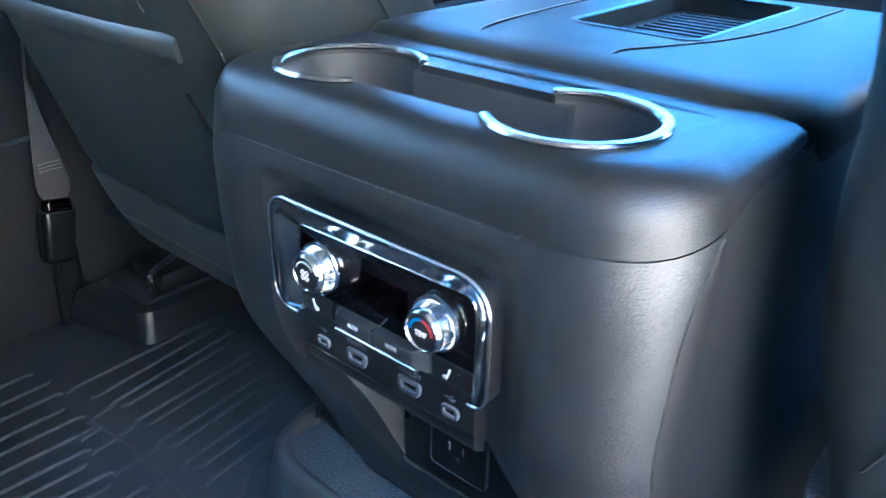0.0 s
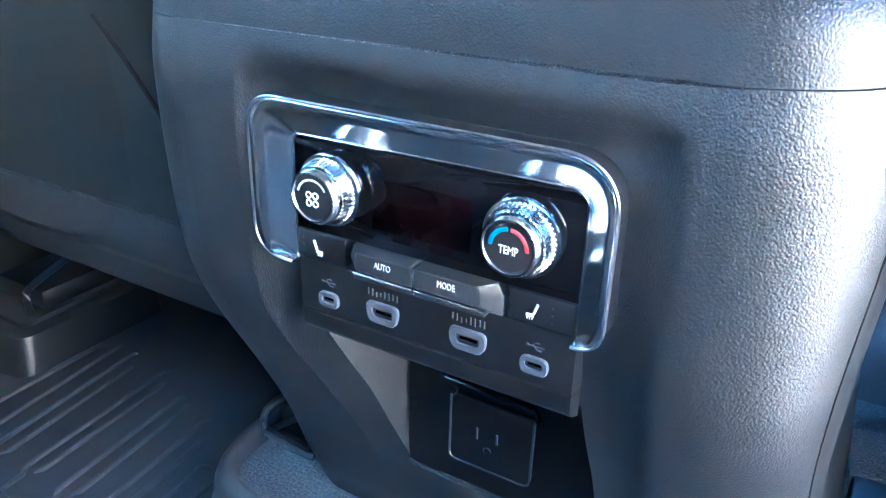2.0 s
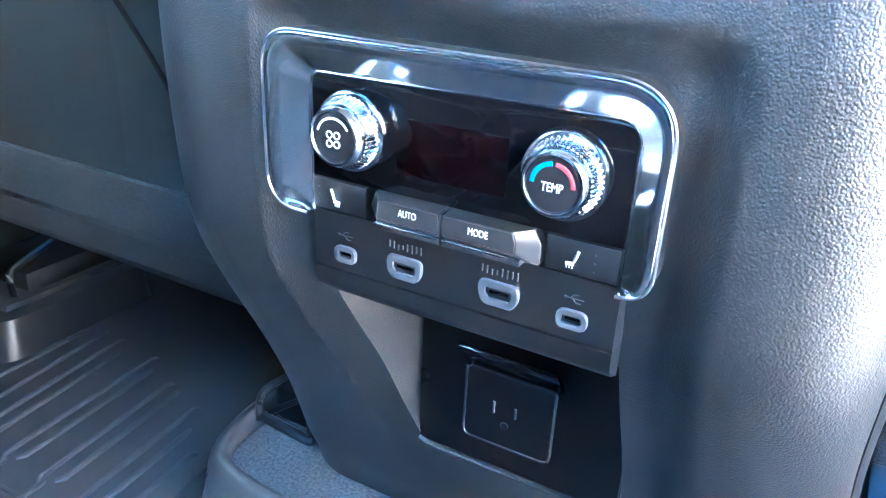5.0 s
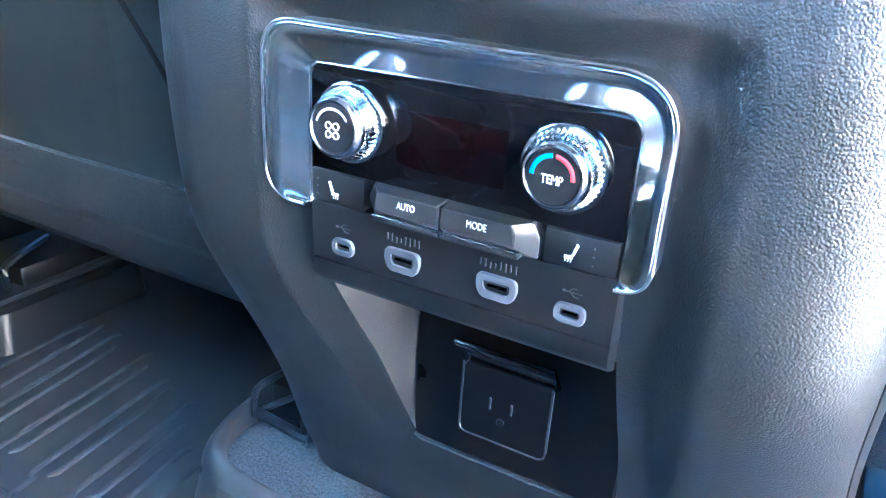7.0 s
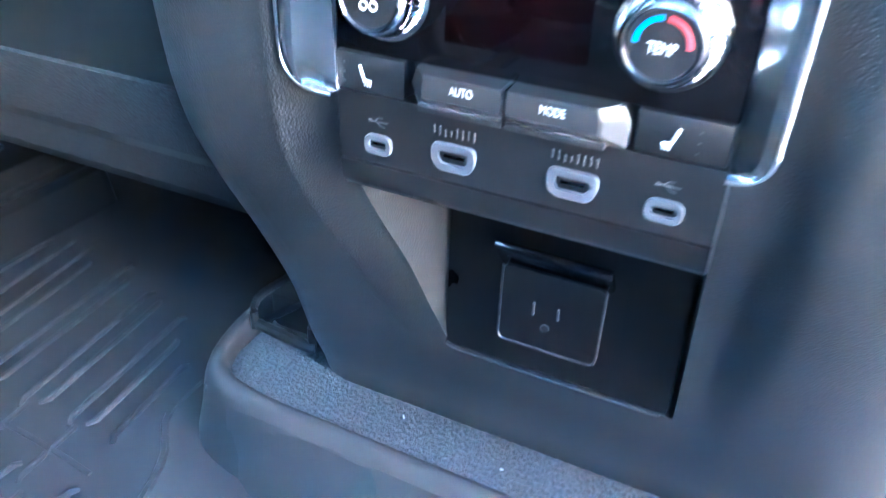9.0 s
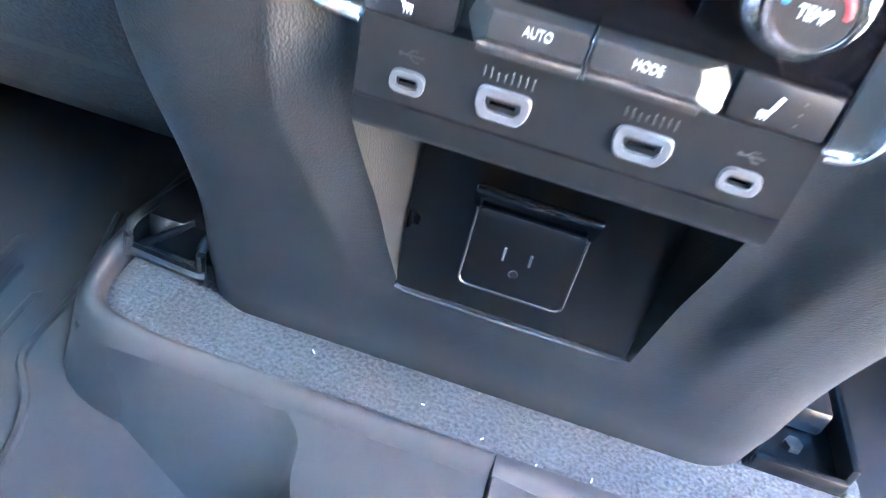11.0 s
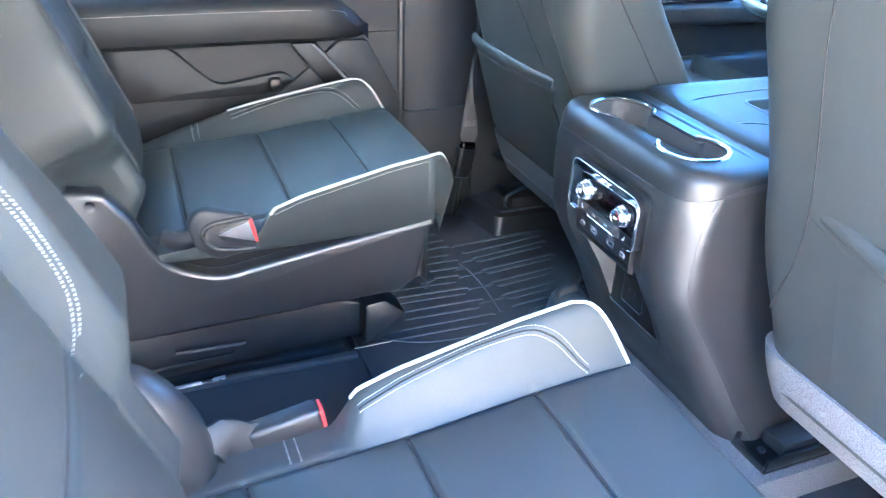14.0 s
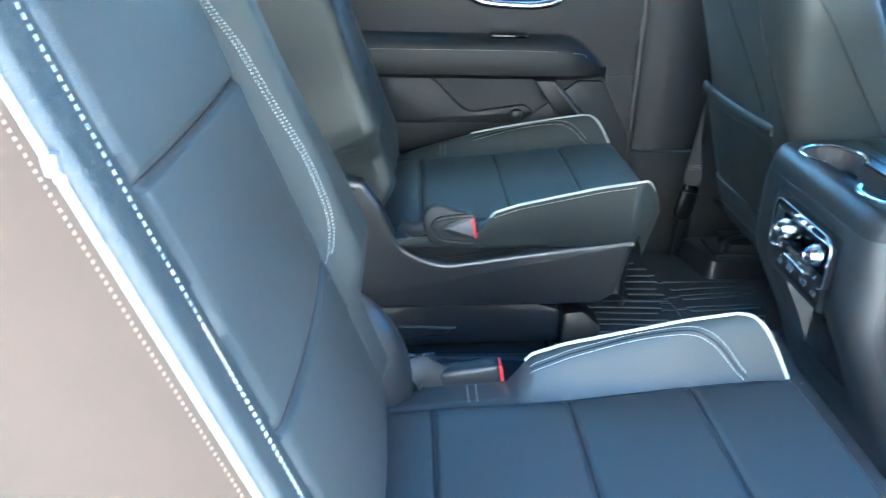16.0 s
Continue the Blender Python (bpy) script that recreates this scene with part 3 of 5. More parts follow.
for line in ([(-0.062, 0.168, 0.5745), (-0.064, 0.178, 0.5825), (-0.082, 0.215, 0.5880), (-0.094, 0.30, 0.5880), (-0.099, 0.40, 0.5880), (-0.100, 0.54, 0.5880)], [(0.058, 0.164, 0.5745), (0.055, 0.178, 0.5825), (0.044, 0.212, 0.5880), (0.062, 0.255, 0.5880), (0.088, 0.32, 0.5880), (0.104, 0.42, 0.5880), (0.110, 0.54, 0.5880)]):
    # shade in the lid's seam, drawn as a dark tube
    part("seam", tube(spline([(x, y, z - 0.0008) for x, y, z in line], 0.008), 0.0014, 6), M_CREASE, lid, "sewn seam, its groove shade drawn dark")
    part("stitching", stitches([(x - 0.003, y, z) for x, y, z in line], 0.004, 0.0025, 0.0005), M_THREAD, lid, "pale stitching")

# ---- climate panel in the console's rear face ----
BZ = -0.0055
bez = [(-0.081, 0.4080)] + rounded([(-0.1060, 0.4080), (-0.1060, 0.4985), (0.0970, 0.4985), (0.0970, 0.4080)], [0.020, 0.020, 0.028, 0.014], 20) + [(0.0825, 0.4080)]
bz_rows, skirt = [], []


def dish(k):
    """Depth of the bezel's hollow: a curved outer half and a straight inner slope."""
    return 0.0088 * k * k / 0.8 if k < 0.4 else 0.0088 * (k - 0.2)


for x, z in bez:
    # matching point on the inner edge
    ix, iz = max(-0.0808, min(0.0822, x)), min(0.4808, z)
    if z < 0.4085:
        iz = 0.4080
    if (x < -0.0725 or x > 0.0725) and z > 0.4715:
        q = Vector((-0.0725 if x < 0 else 0.0725, 0.4715))
        d = (Vector((x, z)) - q).normalized()
        rr = 0.0083 if x < 0 else 0.0095
        ix, iz = q.x + d.x * rr, q.y + d.y * rr
    step = lambda k, y: Vector((x + (ix - x) * k, y, z + (iz - z) * k))
    skirt.append([step(0.0, BZ + 0.0016), step(0.0, 0.018), step(0.03, 0.018), step(0.03, BZ + 0.0016)])
    bz_rows.append([step(0, BZ + 0.0014), step(0.03, BZ + 0.0005), step(0.07, BZ)] + [step(k / 10, BZ + dish(k / 10)) for k in range(2, 10)] + [step(0.965, BZ + dish(0.965)), step(1, BZ + dish(1) + 0.0003), step(1, 0.012)])
bezel = part("bezel", loft(bz_rows, False), M_BEZEL, console, "satin gunmetal bezel", crease=50)
part("skirt", loft(skirt), M_DARK, bezel, "dark plastic bezel skirt", crease=30)
part("bezel_edge", tube([Vector((x, BZ + 0.0007, z)) for x, z in bez], 0.0009, 6), M_EDGE, bezel, "thin bright edge")
part("inner_edge", tube([r[11] + Vector((0, 0.0001, 0)) for r in bz_rows[2:-2]], 0.0005, 6), M_CHROME, bezel, "thin bright inner edge")
screen = part("display", prism(rounded(rect(-0.0806, 0.0820, 0.4268, 0.4806), [0, 0, 0.010, 0.009]), "y", 0.0015, 0.012, 0.0008), M_GLOSS, console, "glossy black display")

part("readout", rbox(-0.031, 0.026, 0.0008, 0.0020, 0.4375, 0.4650, 0.0004), M_DISPLAY, screen, "unlit dark red readout")


def knob(x, z):
    """A rotary knob: a wide smooth flange near the panel, a ribbed cone and a plain front ring round a black face."""
    k = part("knob", cyl_y(x, z, [(0.003, 0.0165), (-0.0012, 0.0165), (-0.0014, 0.0190), (-0.0030, 0.0197), (-0.0046, 0.0192), (-0.0052, 0.0180)]), M_KNOB, console, "chrome ribbed rotary knob")
    n = 44
    rings = []
    for y, r, deep in ((-0.0048, 0.0150, 0.0), (-0.0050, 0.0177, 0.0010), (-0.0085, 0.0169, 0.0011), (-0.0122, 0.0157, 0.0010), (-0.0128, 0.0146, 0.0)):
        rings.append([(x + (r - (deep if i % 4 < 2 else 0)) * math.cos(math.pi * i / (2 * n)), y, z + (r - (deep if i % 4 < 2 else 0)) * math.sin(math.pi * i / (2 * n))) for i in range(4 * n)])
    part("grip", loft(rings), M_KNOB, k, "ribbed bright grip", crease=15)
    part("rim", cyl_y(x, z, [(-0.0125, 0.0152), (-0.0140, 0.0151), (-0.0160, 0.0143), (-0.0174, 0.0133), (-0.0176, 0.0123), (-0.0165, 0.0117)], False), M_KNOB, k)
    f = part("face", cyl_y(x, z, [(-0.0140, 0.0119), (-0.0164, 0.0118), (-0.0169, 0.0113)]), M_DARK, k, "black knob face with white marks")
    return f


def cyl_y(x, z, yr, caps=True, n=48):
    return loft([[(x + r * math.cos(2 * math.pi * i / n), y, z + r * math.sin(2 * math.pi * i / n)) for i in range(n)] for y, r in yr], True, caps)


def arc(x, z, y, r, a0, a1, w):
    pts = [(x + r * math.cos(radians(a0 + (a1 - a0) * k / 16)), y, z + r * math.sin(radians(a0 + (a1 - a0) * k / 16))) for k in range(17)]
    return tube(pts, w, 6, 0.3, (0, 1, 0))


KX, KZ = 0.0540, 0.4547
f = knob(-KX, KZ)
part("fan_mark", join(*[tube([(-KX + 0.0021 * (1 if a in (0, 3) else -1) + 0.0016 * math.cos(t * math.pi / 5), -0.0173, KZ - 0.0008 + 0.0021 * (1 if a < 2 else -1) + 0.0016 * math.sin(t * math.pi / 5)) for t in range(11)], 0.0004, 5) for a in range(4)]), M_WHITE, f)
part("arc_mark", arc(-KX, KZ, -0.0172, 0.0092, 30, 165, 0.0006), M_WHITE, f)
f = knob(KX, KZ)
part("cold_arc", arc(KX, KZ, -0.0172, 0.0088, 95, 180, 0.0010), M_BLUE, f, "blue arc mark")
part("hot_arc", arc(KX, KZ, -0.0172, 0.0088, 0, 85, 0.0010), M_RED, f, "red arc mark")
writing("TEMP", 0.0055, (KX, -0.0171, KZ - 0.0012), M_WHITE, f, squeeze=0.72)

# buttons under the display
row_z0, row_z1 = 0.4095, 0.4262
seat_l = part("seat_heat_button", rbox(-0.0815, -0.0485, 0.0015, 0.012, row_z0, row_z1, 0.0012), M_DARK, console, "black seat heating button")
seat_r = part("seat_heat_button", rbox(0.0475, 0.0815, 0.0015, 0.012, row_z0, row_z1, 0.0012), M_DARK, console, "black seat heating button")


def seat_mark(x, s, parent):
    z = 0.417
    bm = tube([(x - s * 0.003, 0.0012, z + 0.0042), (x - s * 0.0012, 0.0012, z - 0.001)], 0.0008, 6)
    bm = join(bm, tube([(x - s * 0.0012, 0.0012, z - 0.002), (x + s * 0.0024, 0.0012, z - 0.0024)], 0.0010, 6))
    for k in range(3):
        bm = join(bm, tube([(x - s * 0.0006 + s * 0.0013 * k, 0.0012, z - 0.0045), (x - s * 0.0006 + s * 0.0013 * k, 0.0012, z - 0.0034)], 0.0003, 5))
    part("seat_mark", bm, M_WHITE, parent)
    part("indicator_dots", join(*[rbox(x - s * 0.0105 - 0.0004, x - s * 0.0105 + 0.0004, 0.001, 0.002, z - 0.004 + 0.004 * k, z - 0.0033 + 0.004 * k, 0) for k in range(3)]), M_GREYPRINT, parent)


seat_mark(-0.0665, 1, seat_l)
seat_mark(0.0600, -1, seat_r)


def rocker(x0, x1, sl, sr, text):
    """A button that stands out, with bevelled ends and a slanted lower lip."""
    zm, zb = (row_z0 + row_z1) / 2, row_z0 + 0.0056
    a = [(x0 + sl * 0.45, row_z0 + 0.0002), (x1, row_z0 + 0.0002), (x1, zm + 0.002), (x1 - sr * 0.4, row_z1), (x0 + sl * 0.3, row_z1), (x0, zm + 0.001)]
    b = [(x0 + sl, zb), (x1 - sr, zb), (x1 - sr, zm + 0.003), (x1 - sr * 1.15, row_z1 - 0.001), (x0 + sl * 1.05, row_z1 - 0.001), (x0 + sl * 0.95, zm + 0.002)]
    bm = loft([[(x, 0.008, z) for x, z in a], [(x, 0.0008, z) for x, z in a], [(x, -0.0060, z) for x, z in b]])
    bmesh.ops.bevel(bm, geom=bm.edges[:], offset=0.0005, segments=2, affect="EDGES")
    ob = part("mode_button", bm, M_BUTTON, console, "grey raised push button", crease=25)
    writing(text, 0.0050, ((x0 + sl + x1 - sr) / 2, -0.0061, (zb + row_z1) / 2 + 0.0002), M_WHITE, ob, squeeze=0.72)
    part("lower_lip", rbox(x0 + sl * 0.7, x1 - sr * 0.75, -0.0050, 0.002, row_z0 - 0.0002, row_z0 + 0.0030, 0.0006), M_BUTTON, ob)
    part("lower_edge", tube([(x0 + sl * 0.75, -0.0052, row_z0 + 0.0030), (x1 - sr * 0.8, -0.0052, row_z0 + 0.0030)], 0.0007, 6), M_ALU, ob, "thin bright lower edge")


rocker(-0.0450, -0.0026, 0.0085, 0.0004, "AUTO")
rocker(-0.0014, 0.0455, 0.0004, 0.0095, "MODE")
part("button_divider", rbox(-0.0025, -0.0015, -0.0052, 0.006, row_z0 + 0.0005, row_z1 - 0.001, 0.0004), M_ALU, console, "thin bright strip between the buttons")

# panel with the sockets
ports = part("port_panel", loft([[(-0.0835, 0.014, z), (-0.0815, y, z), (0.0832, y, z), (0.0842, 0.014, z)] for z, y in ((0.4085, 0.003), (0.377, 0.003), (0.3762, 0.005), (0.3755, 0.003), (0.366, 0.004), (0.361, 0.008), (0.359, 0.014))]), M_PORT, console, "dark satin socket panel")
pring = M_PORTRING


def socket(x, z, w, h, kind):
    r = h * 0.45
    ow, oh = (w * 0.66, h * 0.45)
    if kind == "video_socket":
        o = rounded([(x - w * 0.36, z - h / 2), (x + w * 0.36, z - h / 2), (x + w / 2, z - h * 0.12), (x + w / 2, z + h / 2), (x - w / 2, z + h / 2), (x - w / 2, z - h * 0.12)], [h * 0.2, h * 0.2, h * 0.25, h * 0.3, h * 0.3, h * 0.25], 5)
        hole = rounded([(x - ow * 0.38, z - oh / 2), (x + ow * 0.38, z - oh / 2), (x + ow / 2, z - oh * 0.1), (x + ow / 2, z + oh / 2), (x - ow / 2, z + oh / 2), (x - ow / 2, z - oh * 0.1)], oh * 0.12, 5)
    else:
        o = rounded(rect(x - w / 2, x + w / 2, z - h / 2, z + h / 2), r, 5)
        hole = rounded(rect(x - ow / 2, x + ow / 2, z - oh / 2, z + oh / 2), oh * 0.45, 5)
    bm = bmesh.new()
    n = len(o)
    rows = [[Vector((px, y, pz)) for px, pz in loop] for loop, y in ((o, 0.004), (o, 0.0016), ([(x + (a - x) * 0.95, z + (b - z) * 0.93) for a, b in o], 0.001), (hole, 0.0012), (hole, 0.008))]
    ob = part(kind, loft(rows, True, False), pring, ports, "pale grey socket ring")
    part("socket_hole", prism(hole, "y", 0.0075, 0.009, 0), M_DARK, ob)
    tw = ow * 0.72
    part("contact_tongue", rbox(x - tw / 2, x + tw / 2, 0.0025, 0.0085, z - oh * 0.12, z + oh * 0.16, 0.0002), M_GLOSS, ob)


SOCK = ((-0.0615, 0.3865, 0.0135, 0.0095, "usb_socket"), (-0.0253, 0.3884, 0.0205, 0.0128, "video_socket"), (0.0265, 0.3893, 0.0212, 0.0128, "video_socket"), (0.0632, 0.3874, 0.0150, 0.0098, "usb_socket"))
for sx, sz, w, h, kd in SOCK:
    socket(sx, sz, w, h, kd)
    if kd == "video_socket":
        for k in range(8):
            part("socket_mark", rbox(sx - 0.0098 + 0.0026 * k, sx - 0.0091 + 0.0026 * k, 0.0024, 0.0032, sz + 0.0096 - 0.0004 * (k % 3), sz + 0.0132 - (0.0014 if k in (2, 3) else 0), 0.0001), M_GREYPRINT, ports)
    else:
        part("socket_mark", join(tube([(sx - 0.004, 0.0026, sz + 0.0105), (sx + 0.0045, 0.0026, sz + 0.0105)], 0.0003, 5), tube([(sx - 0.002, 0.0026, sz + 0.0105), (sx, 0.0026, sz + 0.0125), (sx + 0.002, 0.0026, sz + 0.0125)], 0.0003, 5), tube([(sx - 0.001, 0.0026, sz + 0.0105), (sx + 0.001, 0.0026, sz + 0.0085), (sx + 0.003, 0.0026, sz + 0.0085)], 0.0003, 5), rbox(sx - 0.005, sx - 0.0035, 0.0023, 0.003, sz + 0.0098, sz + 0.0112, 0.0003)), M_GREYPRINT, ports)

# niche back plate and mains outlet
niche = part("niche_back", rbox(-0.0655, 0.0795, 0.0935, 0.0975, 0.2095, 0.3585, 0.001), M_NICHE, console, "black plastic niche back")
part("niche_lip", tube([(-0.0635, 0.0915, 0.2110), (-0.058, 0.0915, 0.2085), (0.0, 0.0915, 0.2080), (0.076, 0.0915, 0.2085)], 0.0016, 8), M_SKIN, console)
outlet = part("mains_outlet", prism(rounded([(-0.0285, 0.2305), (0.0335, 0.2305), (0.0335, 0.285), (-0.0285, 0.285)], 0.006), "y", 0.0895, 0.0945, 0.001), M_OUTLET, niche, "black mains outlet")
part("outlet_rim", tube([Vector((x, 0.0895, z)) for x, z in rounded([(0.0335, 0.284), (0.0335, 0.2305), (-0.0285, 0.2305), (-0.0285, 0.284)], [0, 0.006, 0.006, 0])], 0.0009, 6), M_METAL, outlet, "thin worn edge")
part("slots", join(rbox(-0.0082, -0.0067, 0.0888, 0.0900, 0.2548, 0.2640, 0.0003), rbox(0.0070, 0.0085, 0.0888, 0.0900, 0.2558, 0.2638, 0.0003)), M_LABEL, outlet)
part("ground_hole", cyl_y(0.0010, 0.2477, [(0.0889, 0.0026), (0.0900, 0.0026)]), M_DARK, outlet)
part("hole_edge", arc(0.0010, 0.2477, 0.0890, 0.0026, 90, 250, 0.0004), M_LABEL, outlet)
part("flap", moved(rbox(-0.033, 0.036, -0.004, 0.0, -0.022, 0.008, 0.002), pose(0.001, 0.0850, 0.300, 38, 0, 0)), M_GLOSS, niche, "raised outlet flap")


# ---- rear captain's chairs ----
MID = 0.024


def captain_chair(s, label):
    """A second-row chair; s: +1 on the doorway's side, -1 on the far side. u runs from the middle of the car outwards."""
    X = lambda u: MID + s * u
    chair = thing("captain_chair", (X(0.51), -0.45, 0.0), label, "seat", "second-row chairs")
    U0, U1, P0, P1 = 0.251, 0.772, 0.306, 0.714
    YB, YF = -0.74, -0.168

    def zc(y):
        return curve_table([(-0.78, 0.345), (-0.65, 0.358), (-0.463, 0.372), (-0.307, 0.392), (-0.20, 0.402), (-0.15, 0.402)], y)

    def zb(y, outer=False):
        if outer:
            return max(zc(y) - 0.004, curve_table([(-0.70, 0.350), (-0.62, 0.378), (-0.50, 0.412), (-0.30, 0.450), (-0.205, 0.464)], y))
        a = lerp_table([(-0.516, 0.404), (-0.46, 0.424), (-0.30, 0.461), (-0.205, 0.476)], y)
        return zc(y) - 0.004 + (a - zc(y) + 0.004) * smoothstep(-0.545, -0.505, y)

    def front(u):
        """Where the top ends in front: the bolsters stop short and curve round."""
        e = max(0.0, min(1.0, (P0 - u) / (P0 - U0) if u < P0 else (u - P1) / (U1 - P1)))
        return YF - 0.058 * e ** 1.7

    def groove(d, w=0.004, h=0.006):
        return h * math.exp(-(d / w) ** 2)

    def top(u, y):
        z = zc(y)
        # gentle puff of the panels
        if P0 < u < P1:
            k = (u - P0) / (P1 - P0)
            z += 0.006 * math.sin(math.pi * k) ** 0.5
            z -= groove(y + 0.463) + groove(y + 0.300) + groove(y + 0.648)
        k = smoothstep(P0, U0 + 0.004, u) if u < P0 + 0.002 else smoothstep(P1, U1 - 0.004, u)
        z += (zb(y, u > 0.5) - zc(y)) * k
        z -= groove(u - P0, 0.004, 0.004) + groove(u - P1, 0.004, 0.004)
        return z

    nu, nv = 105, 220
    rows = []
    for j in range(nv + 14):
        row = []
        for i in range(nu):
            u = U0 + (U1 - U0) * i / (nu - 1)
            if j < nv:
                y = YB + (front(u) - YB) * j / (nv - 1)
                row.append(Vector((X(u), y, top(u, y))))
            else:
                k = (j - nv + 1) / 14
                zt = top(u, front(u))
                a = min(1, k * 2) * math.pi / 2
                row.append(Vector((X(u), front(u) + 0.012 * math.sin(a) - 0.05 * max(0, k - 0.5), zt - 0.014 * (1 - math.cos(a)) - 0.20 * max(0, k - 0.5))))
        # side walls
        n0, n1 = row[0], row[-1]
        lo = 0.325
        row = [Vector((X(U0 + 0.012), n0.y, min(n0.z - 0.005, lo))), Vector((X(U0 - 0.003), n0.y, min(n0.z - 0.004, lo + 0.012)))] + row + [Vector((X(U1 + 0.003), n1.y, min(n1.z - 0.004, lo + 0.012))), Vector((X(U1 - 0.012), n1.y, min(n1.z - 0.005, lo)))]
        rows.append(row)
    cushion = part("seat_cushion", loft(rows, False), M_LEATHER, chair, "black leather seat cushion with sewn seams", crease=75)
    for u, e in ((U0, -1), (U1, 1)):
        line = [(X(u), -0.516 + 0.288 * k / 30, zb(-0.516 + 0.288 * k / 30, e > 0) + 0.001) for k in range(31)]
        line += [(X(u - e * 0.052 * k / 10), front(u - e * 0.052 * k / 10) + 0.004, top(u - e * 0.052 * k / 10, front(u - e * 0.052 * k / 10))) for k in range(1, 11)]
        part("piping", tube(line, 0.0028, 7), M_PIPING, cushion, "pale grey piping")
        part("stitching", stitches([(X(u + e * 0.0032), y, zb(y, e > 0) - 0.008) for y in [-0.508 + 0.28 * k / 10 for k in range(11)]], 0.0036, 0.0020, 0.00045), M_THREAD, cushion, "pale stitching under the piping")
        run = [(0.020, -0.511), (0.016, -0.465), (0.0125, -0.41), (0.011, -0.356), (0.014, -0.297), (0.021, -0.269), (0.031, -0.248), (0.050, -0.221)]
        rows_of = []
        for w in (-0.0035, 0.0, 0.0035):
            line = []
            for q in range(len(run)):
                (a0, b0), (a1, b1) = run[max(0, q - 1)], run[min(len(run) - 1, q + 1)]
                n = Vector((b1 - b0, -(a1 - a0))).normalized()
                uu, yy = u - e * (run[q][0] + w * n.x), run[q][1] + w * n.y
                line.append((uu, yy))
            fine = [(p.x, p.y) for p in spline([(a, bb, 0) for a, bb in line], 0.006)]
            rows_of.append([(X(a), bb, top(a, bb) + (0.0007 if w else -0.0002)) for a, bb in fine])
        # groove shade between the two rows, as a dark tube
        part("seam", tube(rows_of[1], 0.0012, 6), M_CREASE, cushion, "sewn seam, its groove shade drawn dark")
        for line in (rows_of[0], rows_of[2]):
            part("stitching", stitches(line, 0.0042, 0.0022, 0.00065), M_THREAD, cushion, "pale double stitching")
        for yy in (-0.585, -0.597):
            part("stitching", stitches([(X(u - e * k), yy, top(u - e * k, yy) + 0.0006) for k in (0.004, 0.02, 0.035, 0.05)], 0.0045, 0.0025, 0.0008), M_THREAD, cushion)
    # crease shade drawn as dark tubes in the cushion's grooves
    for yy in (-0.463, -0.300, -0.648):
        part("seam", tube([(X(P0 + 0.003 + (P1 - P0 - 0.006) * k / 30), yy, top(P0 + 0.003 + (P1 - P0 - 0.006) * k / 30, yy) + 0.0010) for k in range(31)], 0.0023, 6), M_CREASE, cushion, "sewn seam, its groove shade drawn dark")
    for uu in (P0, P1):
        part("seam", tube([(X(uu), YB + 0.02 + (YF - YB - 0.03) * k / 40, top(uu, YB + 0.02 + (YF - YB - 0.03) * k / 40) + 0.0004) for k in range(41)], 0.0012, 6), M_CREASE, cushion, "sewn seam, its groove shade drawn dark")
    # plastic base with a swept upper edge
    outl = [(-0.215, 0.351), (-0.40, 0.325), (-0.545, 0.303), (-0.606, 0.296), (-0.655, 0.311), (-0.70, 0.345), (-0.735, 0.42), (-0.768, 0.470), (-0.82, 0.48), (-0.86, 0.44), (-0.86, 0.19), (-0.75, 0.187), (-0.28, 0.200), (-0.245, 0.225)]
    arm = 0.028 if s > 0 else 0.0
    outl = [(a + (arm if 3 < i < 9 else 0), b) for i, (a, b) in enumerate(outl)]
    sm = [(p.x, p.y) for p in spline([(a, b, 0) for a, b in outl[:8]], 0.012)] + outl[8:]
    for u0, u1 in ((0.245, 0.285), (0.745, 0.785)):
        part("base_cover", prism(sm, "x", X(u0), X(u1), 0.011, 4), M_PLASTIC, chair, "dark satin plastic seat base cover")
    part("base_frame", rbox(X(0.285), X(0.745), -0.84, -0.22, 0.20, 0.345, 0.02), M_DARK, chair)
    # rail cover under the chair
    rail = part("rail_cover", prism(rounded([(-0.86, 0.055), (-0.345, 0.075), (-0.345, 0.155), (-0.40, 0.172), (-0.53, 0.182), (-0.86, 0.19)], 0.008), "x", X(0.30), X(0.345), 0.006), M_PLASTIC, chair, "dark plastic seat rail cover")
    part("rail_end", prism(rounded([(-0.342, 0.07), (-0.262, 0.085), (-0.255, 0.125), (-0.30, 0.165), (-0.342, 0.160)], 0.008), "x", X(0.275), X(0.345), 0.006), M_PLASTIC, chair, "dark plastic rail end cap")
    part("rail_trim", tube([(X(0.292), -0.80, 0.085), (X(0.292), -0.60, 0.095), (X(0.292), -0.575, 0.113), (X(0.292), -0.70, 0.118)], 0.004, 6), M_PLASTIC, chair)
    part("rail_foot", rbox(X(0.37), X(0.70), -0.82, -0.36, 0.0, 0.21, 0.01), M_DARK, chair)
    part("rail_strip", tube([(X(0.27), -0.90, 0.045), (X(0.27), -0.62, 0.06)], 0.004, 6), M_ALU, chair, "bright steel rail edge")
    part("rail_strip", tube([(X(0.272), -0.366, 0.066), (X(0.272), -0.290, 0.066)], 0.0018, 6), M_METAL, chair, "bright steel rail edge")
    # backrest, leaning back
    lean = radians(21)
    B1, Q0, Q1 = 0.735, 0.372, 0.674
    H = 0.74
    ox, oz = -0.695, 0.405

    def inner(h):
        b = curve_table([(0.0, 0.20), (0.16, 0.203), (0.2, 0.198), (0.29, 0.214), (0.35, 0.238), (0.42, 0.258), (0.52, 0.265), (0.74, 0.266)], h)
